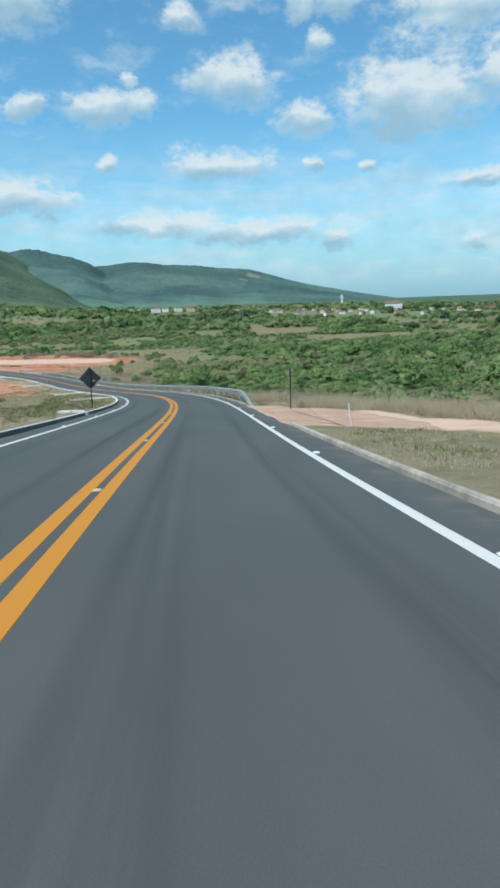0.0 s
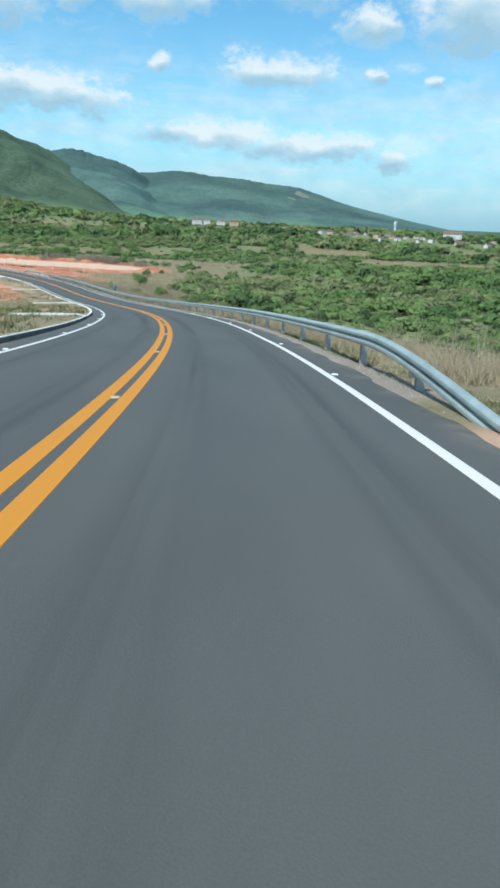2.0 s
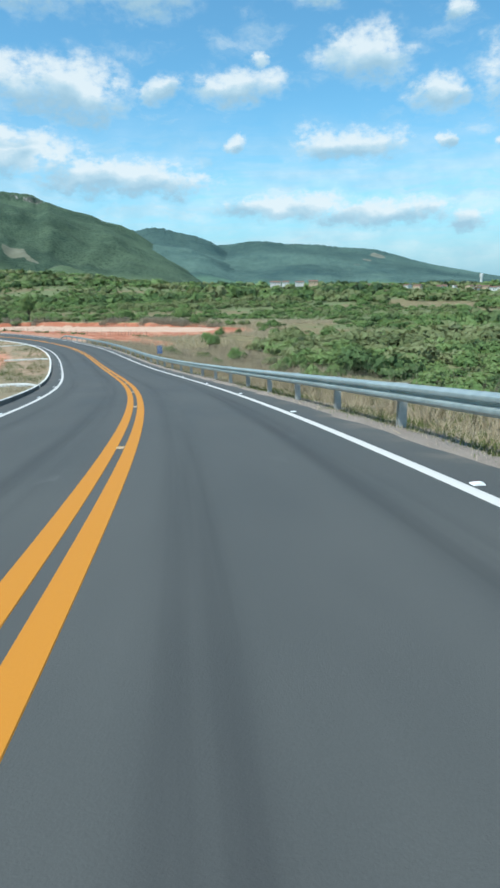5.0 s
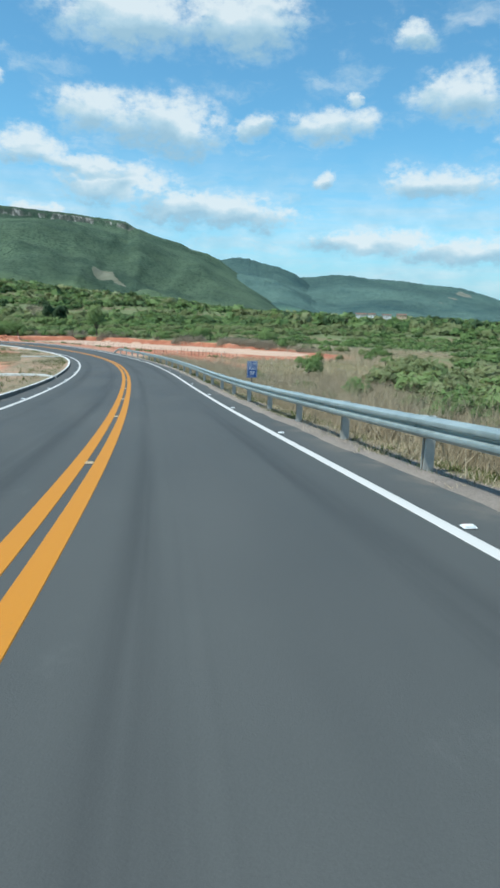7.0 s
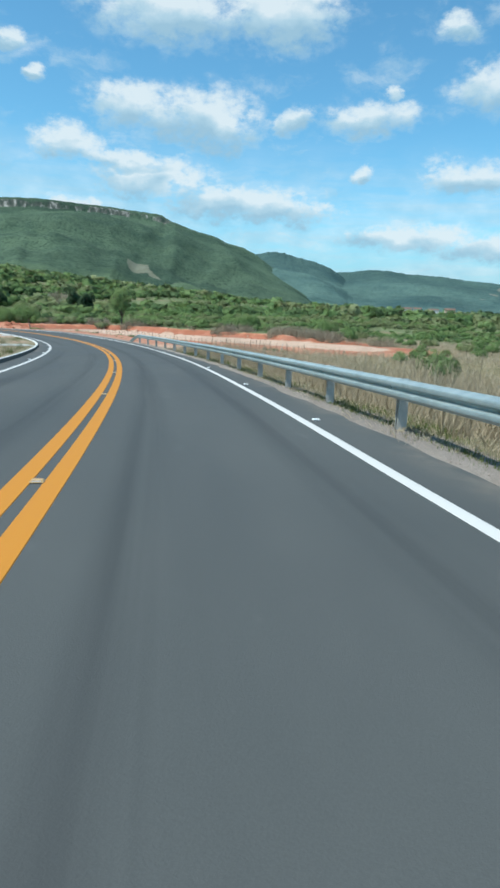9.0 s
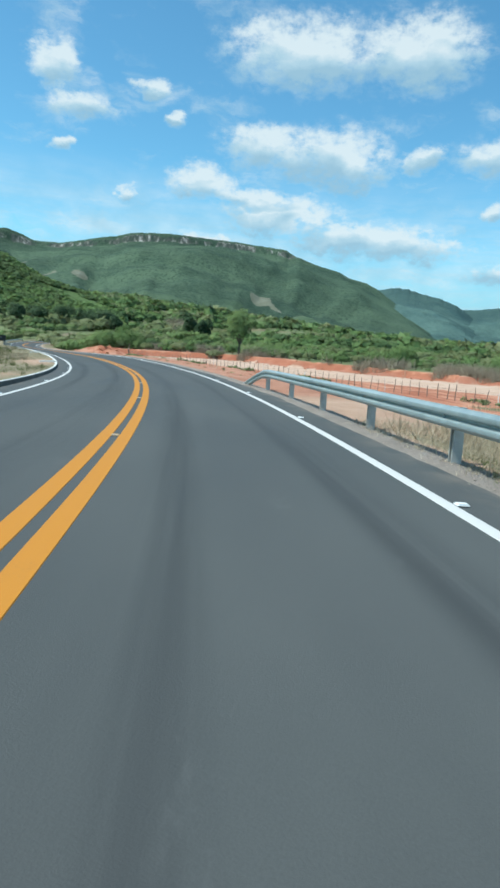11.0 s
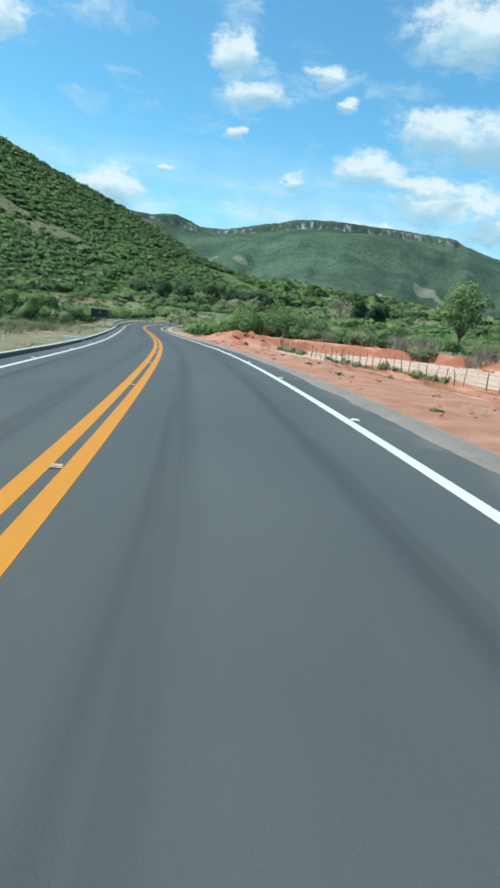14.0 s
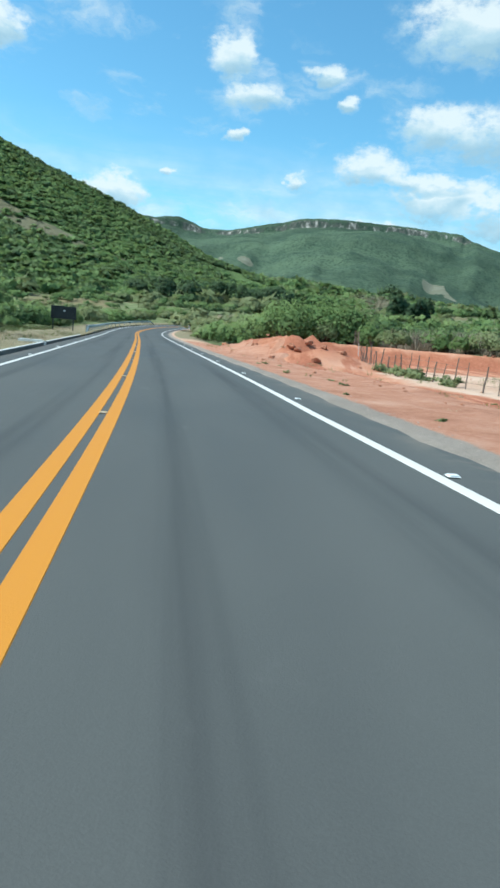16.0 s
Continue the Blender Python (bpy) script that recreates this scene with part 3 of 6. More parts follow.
MOUNDS = ((-124.5, 262.5, 1.15, 3.0), (-128.5, 266.6, 1.35, 3.2), (-133.0, 270.3, 1.1, 3.0), (-137.5, 274.0, 0.9, 2.8))  # spoil heaps: place, height, width


def capsule(x, y, a, b):
    ax, ay, bx, by = *a, *b
    t = np.clip(((x - ax) * (bx - ax) + (y - ay) * (by - ay)) / ((bx - ax) ** 2 + (by - ay) ** 2), 0, 1)
    return np.hypot(x - ax - t * (bx - ax), y - ay - t * (by - ay))


def plain_height(x, y):
    dx, dy = x - HUB[0], y - HUB[1]
    r, az = np.hypot(dx, dy), np.degrees(np.arctan2(-dx, dy))
    climb = np.interp(az, [-180, 2, 13, 19, 25, 37, 62, 90, 130, 180], [0, 0, 0.014, 0.032, 0.042, 0.066, 0.07, 0.05, 0, 0])
    lift = np.interp(az, [-180, -60, -38, -28, -20, -8, 5, 180], [8, 1, 2, 6, 9.5, 13, 13.5, 13.5])  # how far it has risen at the village
    rise = lift * np.clip(r - 60, 0, 600) / 600 + (12.5 - lift) * step(r, 800, 2600) - 0.0022 * np.clip(r - 660, 0, 290) + 0.0062 * np.clip(r - 950, 0, 3800)
    z = -17.2 + rise + 1.1 * fbm(x / 170, y / 170, 3) * step(r, 90, 240) + 0.35 * fbm(x / 22, y / 22, 3)
    return z + climb * (np.clip(r, 330, 1300) - 330)


def land(x, y, sd=None):
    """Height of the ground."""
    shape = np.shape(x)
    x, y = np.asarray(x, float).ravel(), np.asarray(y, float).ravel()
    base = plain_height(x, y)
    near = (x > -330) & (x < 230) & (y > -130) & (y < 470)
    s, d = np.full(len(x), 0.0), np.full(len(x), 999.0)
    if sd is None:
        s[near], d[near] = nearest(x[near], y[near])
    else:
        s, d = (np.asarray(v, float).ravel() for v in sd)
    zr = np.interp(s, SS, RZ)
    roll = np.interp(s, SS, RB)
    lump = fbm(x / 5.0, y / 5.0, 4)
    tied = 1 - step(np.abs(d), 16, 75)
    base = base + (np.minimum(base, zr - 0.7) - base) * tied * (1 - step(s, 385, 450))
    # the clearing was filled up to nearly the road's level
    base = base + 0.72 * (1 - step(capsule(x, y, *CLEARING[:2]), 24, 70)) * step(d, 8, 20)
    # to the right: a level strip, then the bank of the embankment
    level = np.interp(s, [-47, 2, 10, 24, 40, 165, 190, 300, 330], [15.5, 15.0, 13.5, 9.5, 6.8, 6.8, 9.0, 9.0, 7.0]) + 0.8 * fbm(x / 9, y / 9, 2)
    right = zr + roll * np.clip(d, 0, 6) - 0.03 - 0.02 * np.clip(d - 4.45, 0, 50) - np.interp(s, [0, 150, 185, 300], [0.52, 0.5, 0.16, 0.1]) * np.clip(d - level, 0, 500)
    right += 0.09 * lump * step(d, 5.5, 9)
    right = np.maximum(right, base) + 0.25 * np.exp(-np.abs(right - base) / 0.8)
    # to the left: nearly level, falling away far off
    left = zr + roll * np.clip(d, -6, 0) + 0.10 - 0.018 * np.clip(-d - 6, 0, 200) + 0.35 * lump * step(-d, 6.5, 16)
    w = step(-d, 45, 150)
    left = left * (1 - w) + base * w
    z = np.where(d > 0, right, left)
    fade = step(np.abs(d), 150, 260) + step(s, 400, 452)
    z = z + (base - z) * np.clip(fade, 0, 1)
    # ruts in the bare earth beside the road
    z = z + 0.19 * fbm(d / 1.5 + 7, s / 10, 4, 0.6) * step(d, 6.0, 7.5) * (1 - step(d, 20, 26)) * step(s, 198, 206) * (1 - step(s, 310, 325))
    # a cut bank behind the clearing and a spoil heap at its end
    c = capsule(x, y, CLEARING[0], CLEARING[1])
    north = y > (CLEARING[0][1] + (x - CLEARING[0][0]) * (CLEARING[1][1] - CLEARING[0][1]) / (CLEARING[1][0] - CLEARING[0][0]))
    ragged = c + 3.0 * fbm(x / 11, y / 11, 3) + 2.3 * fbm(x / 2.6, y / 2.6, 3)
    z = z + np.where(north, 1.15 * step(ragged, 20, 22.6) * (1 - step(ragged, 45, 90)), 0.0) * step(-x, 30, 60) * step(d, 12, 16)
    for mx, my, high, wide in MOUNDS:
        z = z + high * np.exp(-((x - mx) ** 2 + (y - my) ** 2) / (2 * wide * wide / 2)) * (1 + 1.5 * fbm(x / 1.7, y / 1.7, 3)) * step(d, 6.2, 8.5)
    return z.reshape(shape), s.reshape(shape), d.reshape(shape)


def track_edges(s):
    """Near and far edge of the dirt track that leaves the road, to the right of the middle."""
    return np.interp(s, [-47, 0, 1.8, 4.0, 5.4, 6.5], [10.2, 9.3, 8.2, 6.4, 4.5, 3.8]), np.interp(s, [-47, 0, 4, 7, 12, 14, 17, 18.6, 24], [12.6, 12.2, 11.6, 10.4, 10.2, 9.2, 8.2, 6.6, 6.0])


def dirt_track(s, d):
    a, b = track_edges(s)
    return step(d, a - 0.2, a + 0.5) * (1 - step(d, b - 0.4, b + 0.3)) * (1 - step(s, 19, 24))


def meadow(x, y):
    """How far a place lies in the dry meadow between the bend and the red clearing."""
    reach = np.minimum(capsule(x, y, (-28.0, 180.0), (-35.0, 280.0)), capsule(x, y, (-42.0, 288.0), (-6.0, 294.0)) + 4.0)
    return 1 - step(reach + 9 * fbm(x / 13, y / 13, 3), 13, 19)


def zones(x, y, s, d):
    """How far the ground is red earth, pale sandy earth and dry grass."""
    c = capsule(x, y, CLEARING[0], CLEARING[1]) + 5 * fbm(x / 14, y / 14, 3)
    red = (1 - step(c, 21, 26)) * step(d, -3, 3)
    red = np.maximum(red, step(s, 182, 200) * (1 - step(s, 322, 335)) * step(d, 4.5, 5.3) * (1 - step(d, 24, 32)))
    red = np.maximum(red, step(s, 178, 205) * (1 - step(s, 205, 248)) * step(-d, 6, 9) * (1 - step(-d, 14, 26)) * 0.55)
    red = np.maximum(red, step(s, 95, 120) * (1 - step(s, 150, 190)) * step(-d, 7, 10) * (1 - step(-d, 20, 34)) * 0.62)
    pale = (1 - step(capsule(x, y, (-46.0, 249.0), (-106.0, 267.0)) + 4 * fbm(x / 9, y / 9, 3), 8, 16)) * 0.85
    pale = np.maximum(pale, 0.9 * dirt_track(s, d))
    dry = (1 - step(np.abs(d), 18, 40)) * (d < 900) * (0.9 - 0.75 * np.where(d < 0, step(s, 235, 270), step(s, 285, 325)))
    dry = np.maximum(dry, 0.7 * (1 - step(np.hypot((x + 24) / 1.2, y - 226) + 12 * fbm(x / 12, y / 12, 3), 24, 54)))
    dry = np.maximum(dry, 0.95 * meadow(x, y))
    # thin, dry patches in the scrub of the plain
    dry = np.maximum(dry, 0.62 * step(fbm(x / 46 + 5, y / 70, 3), 0.16, 0.34) * (np.abs(d) > 40) * (c > 30))
    # ploughed strips out on the plain
    for fx, fy, lx, ly in ((125.0, 352.0, 62.0, 36.0), (60.0, 440.0, 26.0, 42.0), (215.0, 330.0, 40.0, 40.0), (-150.0, 640.0, 60.0, 55.0), (210.0, 540.0, 60.0, 40.0), (-105.0, 1020.0, 120.0, 60.0), (-210.0, 1090.0, 90.0, 40.0)):
        f = np.maximum(np.abs(x - fx) / lx, np.abs(y - fy) / ly)
        dry = np.maximum(dry, 1.2 * (1 - step(f, 0.85, 1.15)))
        pale = np.maximum(pale, 0.36 * (1 - step(f, 0.7, 1.1)))
    cut = c * 0
    north = y > (CLEARING[0][1] + (x - CLEARING[0][0]) * (CLEARING[1][1] - CLEARING[0][1]) / (CLEARING[1][0] - CLEARING[0][0]))
    edge = capsule(x, y, CLEARING[0], CLEARING[1]) + 3.0 * fbm(x / 11, y / 11, 3) + 2.3 * fbm(x / 2.6, y / 2.6, 3)
    cut = np.where(north & (d > 12), step(edge, 18.8, 20) * (1 - step(edge, 21.6, 23.5)), 0.0)
    for mx, my, high, wide in MOUNDS:
        near = np.exp(-((x - mx) ** 2 + (y - my) ** 2) / (wide * wide * 1.3))
        cut = np.maximum(cut, 1.05 * near * step(d, 6.5, 9))
        red = np.maximum(red, 1.4 * near)
    return np.stack([red, pale, dry, cut], -1)


def sheet(name, x, y, z, zone, mat, smooth=True):
    """A mesh over a grid of points, with the ground's zones on it."""
    rows, cols = x.shape
    me = bpy.data.meshes.new(name)
    me.vertices.add(rows * cols)
    me.vertices.foreach_set("co", np.stack([x, y, z], -1).astype(np.float32).ravel())
    i = np.arange(rows * cols).reshape(rows, cols)
    quads = np.stack([i[:-1, :-1], i[:-1, 1:], i[1:, 1:], i[1:, :-1]], -1).reshape(-1, 4)
    me.loops.add(quads.size)
    me.polygons.add(len(quads))
    me.loops.foreach_set("vertex_index", quads.ravel().astype(np.int32))
    me.polygons.foreach_set("loop_start", np.arange(0, quads.size, 4, dtype=np.int32))
    me.polygons.foreach_set("use_smooth", np.full(len(quads), smooth))
    me.update(calc_edges=True)
    if zone is not None:
        a = me.attributes.new("zone", "FLOAT_COLOR", "POINT")
        a.data.foreach_set("color", zone.astype(np.float32).ravel())
    me.materials.append(mat)
    return new(name, me)


def growing(first, last, pitch, reach, rate):
    """Even steps from first to last, then ever longer ones out to reach on both sides."""
    mid = list(np.arange(first, last + pitch / 2, pitch))
    low, high, stepping = [], [], pitch
    a, b = first, last
    while a > -reach or b < reach:
        stepping *= rate
        a, b = a - stepping, b + stepping
        low.append(max(a, -reach))
        high.append(min(b, reach))
    return np.array(sorted(set(low)) + mid + sorted(set(high)))


def build_ground():
    gx, gy = growing(-200.0, 110.0, 1.75, 26000.0, 1.14), growing(-60.0, 345.0, 1.75, 26000.0, 1.14)
    # twice as fine over the clearing
    gx, gy = (np.unique(np.concatenate([g, g[(g > lo) & (g < hi)] + 0.875])) for g, lo, hi in ((gx, -150.0, -36.0), (gy, 198.0, 292.0)))
    x, y = np.meshgrid(gx, gy)
    z, s, d = land(x, y)
    inside = (s > -48) & (s < 453)
    z = z - np.where(inside, 0.45 * (1 - step(np.abs(d), 7.2, 8.8)), 0.0)
    ob = sheet("ground", x, y, z, zones(x, y, s, d), GROUND)
    tagged(ob, "dry scrubland plain with patches of red earth", "ground", kind="structure")


def strip(name, s0, s1, pitch, profile, mat, label, closed=False, parent=None, uv=False, kind="structure", category="road", sway=None):
    """A band along the road with the given cross-section: pairs of distance to the right and height."""
    s = np.linspace(s0, s1, max(2, int(round((s1 - s0) / pitch)) + 1))
    d, up = np.array([p[0] for p in profile]), np.array([p[1] for p in profile])
    off = d[None, :] + (np.interp(s, *sway)[:, None] if sway else 0 * s[:, None])
    pts = on_road(s[:, None], off, up[None, :])
    rows, cols = len(s), len(d)
    faces = []
    for i in range(rows - 1):
        for j in range(cols if closed else cols - 1):
            k = (j + 1) % cols
            faces.append((i * cols + j, i * cols + k, (i + 1) * cols + k, (i + 1) * cols + j))
    if closed:
        faces += [tuple(range(cols))[::-1], tuple((rows - 1) * cols + j for j in range(cols))]
    ob = link_mesh(name, pts.reshape(-1, 3), faces, mat, parent)
    if uv:
        layer = ob.data.uv_layers.new(name="road")
        flat = np.stack([np.broadcast_to(d[None, :], (rows, cols)), np.broadcast_to(s[:, None], (rows, cols))], -1).reshape(-1, 2)
        index = np.empty(len(ob.data.loops), np.int32)
        ob.data.loops.foreach_get("vertex_index", index)
        layer.data.foreach_set("uv", flat[index].astype(np.float32).ravel())
    return tagged(ob, label, category, kind=kind) if label else ob


def build_road():
    strip("road", -47, 452, 1.0, [(EDGE_L, -0.012), (EDGE_L + 0.3, -0.004), (-1.8, -0.004), (0, -0.004), (1.8, -0.004), (EDGE_R - 0.25, -0.006), (EDGE_R, -0.03), (EDGE_R + 0.12, -0.14)],
          ASPHALT, "smooth dark grey asphalt carriageway on a downhill bend", uv=True)

    def line(name, d, half, mat, label, sway=None):
        lift = 0.002
        strip(name, -47, 452, 1.0, [(d - half, lift - 0.007), (d - half + 0.006, lift), (d + half - 0.006, lift), (d + half, lift - 0.007)], mat, label, category="road marking", sway=sway)
    line("centre_line", -0.155, 0.1, YELLOW, "solid yellow centre stripe of the double line")
    line("centre_line", 0.155, 0.1, YELLOW, "solid yellow centre stripe of the double line")
    line("edge_line", LANE_R, 0.075, WHITE, "solid white edge line painted on asphalt", ((25, 38, 60, 125, 138, 150, 165, 262, 268, 285), (0, -0.08, -0.02, -0.05, -0.11, -0.10, 0, 0, -0.12, -0.14)))
    line("edge_line", LANE_L, 0.075, WHITE, "solid white edge line painted on asphalt")


def build_verges():
    """Fine strips of soil beside the asphalt, over the coarser ground."""
    for side, name, inner, label in ((1, "roadside_right", EDGE_R - 0.3, "gravel and dusty soil beside the asphalt"), (-1, "roadside_left", 4.5, "dry grassy soil behind the kerb")):
        s = np.arange(-47, 446.1, 0.55)
        off = np.concatenate([np.linspace(inner, inner + 0.6, 6), np.linspace(inner + 0.8, 6.6, 8), np.linspace(6.9, 9.4, 8)])
        S, D = np.meshgrid(s, side * off, indexing="ij")
        pts = on_road(S, D)
        z, _, _ = land(pts[..., 0], pts[..., 1], (S, D))
        rough = fbm(pts[..., 0] / 0.9, pts[..., 1] / 0.9, 4)
        z = z + 0.035 * rough * step(np.abs(D), inner, inner + 0.8) - 0.15 * step(np.abs(D), 9.0, 9.4)
        if side < 0:
            z = np.maximum(z, pts[..., 2] + 0.06)
        else:
            # the soil laps unevenly over the edge of the asphalt
            lap = pts[..., 2] - 0.012 + 0.16 * (np.abs(D) - EDGE_R + 0.06) + 0.05 * fbm(S / 1.3, D / 0.5, 3)
            lap = np.where(np.abs(D) > EDGE_R + 0.05, np.minimum(lap, pts[..., 2] + 0.012), lap)
            w = step(np.abs(D), EDGE_R + 0.1, EDGE_R + 0.5)
            z = lap * (1 - w) + z * w
            z = z - 0.25 * (1 - step(np.abs(D), 4.72, 4.9)) * (1 - step(S, 5.0, 5.6))
        zone = zones(pts[..., 0], pts[..., 1], S, D)
        a = np.abs(D)
        if side > 0:
            wide = np.interp(S, [-40, 20, 30, 170, 200, 300], [4.8, 4.8, 5.1, 5.05, 4.72, 4.68])
            gravel = 1 - step(a, wide - 0.3, wide + 0.7)
            grassy = np.interp(S, [-47, 4, 10, 24, 60, 170, 190, 330, 345], [0.9, 0.9, 0.0, 0.8, 1.15, 1.0, 0.15, 0.15, 0.7]) * step(a, 4.95, 5.45)
            grassy = np.where(S < 24, 0.85 * (1 - dirt_track(S, a)), grassy)
            zone = np.stack([zone[..., 0] * step(a, wide - 0.25, wide + 0.35), gravel * np.where(S < 24, 0.25, 1.0), grassy, zone[..., 3]], -1)
        else:
            grassy = 0.62 + 0.35 * step(S, 235, 265) + 0.25 * fbm(S / 13, a / 3, 2)
            zone = np.stack([zone[..., 0], 0.15 * (1 - step(a, 4.6, 5.2)), grassy, zone[..., 3]], -1)
        ob = sheet(name, pts[..., 0], pts[..., 1], z, zone, VERGE)
        tagged(ob, label, "roadside", kind="structure")


def hill(name, crest, far, foot, mat, label, cliff=None, power=1.25, bare=(), pitch=0.14, rough=1.0, seed=0.0, behind=1.3):
    """A hill seen from the hub: crest gives azimuth and the crest's height in degrees; far and foot are its distances."""
    az = np.arange(crest[0][0], crest[-1][0], pitch)
    u = np.concatenate([np.linspace(0, 0.86, 60), np.linspace(0.87, 1.0, 30), np.linspace(1.02, behind, 8)])
    A, U = np.meshgrid(az, u)
    wander = 1 + 0.04 * fbm(A / 9 + seed, A * 0 + 3.1, 2)
    R = foot + (far * wander - foot) * U
    x, y = HUB[0] - R * np.sin(np.radians(A)), HUB[1] + R * np.cos(np.radians(A))
    top = -13.78 + far * np.tan(np.radians(np.interp(A, [c[0] for c in crest], [c[1] for c in crest])))
    shown = np.interp(A[0], [c[0] for c in crest], [c[1] for c in crest])
    wide = max(3, int(5.0 / pitch))
    even = np.convolve(np.pad(shown, wide, mode="edge"), np.hanning(2 * wide + 1) / np.hanning(2 * wide + 1).sum(), "valid")
    body = -13.78 + far * np.tan(np.radians(even))[None, :] + 0 * A
    base = plain_height(HUB[0] - foot * np.sin(np.radians(A)), HUB[1] + foot * np.cos(np.radians(A))) - 4.0
    v = np.clip(U, 0, 1)
    shape = v ** power
    rocky = np.zeros_like(U)
    if cliff:
        wall = np.interp(A, [c[0] for c in cliff], [c[1] for c in cliff])  # share of the height that is sheer
        shape = np.where(v < 0.965, (1 - wall) * (v / 0.965) ** power, (1 - wall) + wall * (0.72 * step(v, 0.965, 0.977) + 0.28 * step(v, 0.979, 0.990)))
        rocky = step(v, 0.957, 0.967) * (1 - step(v, 0.976, 0.980)) * step(wall, 0.03, 0.055) * (0.52 + 0.5 * step(fbm(A * 1.1 + 40, A * 0 + 2.0, 3), -0.05, 0.4))
    span = (far - foot) / 3.2
    gully = fbm(x / span + seed, y / span, 5, 0.5)
    spur = np.sqrt(fbm(A / 5.5 + seed + 0.6 * gully, U * 0.5 + seed, 3) ** 2 + 0.012) * np.sin(np.pi * np.clip(v, 0, 1) ** 0.8)
    folds = -0.16 * rough * spur + 0.22 * rough * gully * np.sin(np.pi * np.clip(v, 0, 1)) + 0.03 * rough * fbm(x / span * 5 + seed, y / span * 5, 3) * (v < 0.95)
    rim = step(U, 0.80, 0.96)
    z = base + ((top - base) * rim + (body - base) * (1 - rim)) * (shape + folds * (1 - shape * 0.3))
    z = z - (top - base) * 0.8 * step(U, 1.02, behind) + (top - base) * (0.004 if cliff else 0.013) * rough * fbm(A * 4 + seed, U * 3, 3) * step(v, 0.8, 1)
    patch = np.zeros_like(U)
    for a0, u0, aw, uw, lean in bare:
        patch = np.maximum(patch, 1 - step(np.hypot((A - a0) / aw, (U - u0 - lean * (A - a0)) / uw), 0.6, 1.2))
    HILLS[name] = (x, y, z, A, U, rocky + patch)
    ob = sheet(name, x, y, z, np.stack([rocky, patch, 1 - step(v, 0.02, 0.30), patch * 0 + 1], -1), mat)
    return tagged(ob, label, "hill", kind="structure")


def build_hills():
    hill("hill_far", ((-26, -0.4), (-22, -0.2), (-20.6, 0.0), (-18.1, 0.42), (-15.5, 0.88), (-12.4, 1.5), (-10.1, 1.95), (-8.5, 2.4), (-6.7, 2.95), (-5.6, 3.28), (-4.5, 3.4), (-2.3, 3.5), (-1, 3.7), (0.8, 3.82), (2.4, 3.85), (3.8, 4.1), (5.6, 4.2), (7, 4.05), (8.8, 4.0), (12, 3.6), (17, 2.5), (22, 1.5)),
         4700, 2600, HAZY_RIDGE, "distant wooded hills, haze painted in as bluish green", power=1.35, bare=((-5.7, 0.87, 0.75, 0.05, 0.0), (-4.9, 0.74, 0.5, 0.018, 0.0), (-4.2, 0.60, 0.4, 0.012, 0.0)), seed=11.0, behind=1.05, rough=1.3)
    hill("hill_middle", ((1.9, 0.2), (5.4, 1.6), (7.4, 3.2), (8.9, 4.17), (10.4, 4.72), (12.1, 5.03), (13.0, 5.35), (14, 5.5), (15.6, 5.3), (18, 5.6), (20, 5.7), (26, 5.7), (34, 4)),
         4550, 2300, HAZY_RIDGE, "dark wooded ridge behind the mesa", power=1.2, seed=5.0, behind=1.06, rough=1.3)
    hill("mesa", ((6.8, -0.6), (9, 1.1), (12, 2.9), (14, 4.2), (15.6, 5.2), (16.6, 5.6), (18.1, 5.9), (19, 6.4), (20.4, 6.75), (21.5, 7.08), (22.7, 7.5), (23.3, 7.8), (23.7, 8.05), (24.5, 8.15), (28, 8.38), (33, 8.45), (35.3, 8.35), (37, 8.25), (38.4, 7.9), (40.3, 7.62), (43, 7.12), (45.2, 7.08), (46.1, 7.47), (47.3, 7.78), (48.3, 7.7), (49.3, 7.45), (52.4, 7.5), (58, 7.4), (70, 7.2), (80, 4)),
         3800, 1450, MESA, "flat-topped wooded mesa with pale sandstone cliffs under its rim",
         cliff=((9, 0.0), (22.6, 0.0), (23.5, 0.095), (30, 0.105), (40, 0.12), (42, 0.085), (45, 0.08), (47, 0.15), (49, 0.10), (80, 0.07)), power=1.18,
         bare=((25.6, 0.315, 1.1, 0.042, 0.0), (24.3, 0.28, 0.8, 0.018, 0.04), (22.5, 0.17, 2.4, 0.012, 0.0), (41.5, 0.42, 0.8, 0.03, 0.0), (47.0, 0.52, 1.6, 0.03, -0.06), (44.4, 0.42, 1.2, 0.02, -0.05)), seed=2.0, rough=1.35)
    hill("hill_near", ((27.1, 1.0), (31.1, 1.3), (35.15, 2.1), (38.2, 2.7), (41.5, 3.53), (44.45, 4.25), (46.3, 5.1), (48, 5.9), (51, 7.25), (53.6, 8.28), (57.5, 9.55), (61.5, 11.2), (66.6, 12.95), (75, 14.3), (95, 14.3), (120, 9), (140, 3)),
         640, 285, SLOPE, "steep hillside covered in green scrub", power=1.15, rough=0.4,
         bare=((57.5, 0.44, 3.4, 0.07, 0.01), (53.0, 0.36, 2.6, 0.03, 0.0), (62.0, 0.5, 4.0, 0.05, 0.0)), seed=8.0, pitch=0.25, behind=1.35)


build_ground()
build_road()
build_verges()
build_hills()


# ---- roadside things ----


def ground_at(x, y):
    return float(land(np.array([x]), np.array([y]))[0][0])


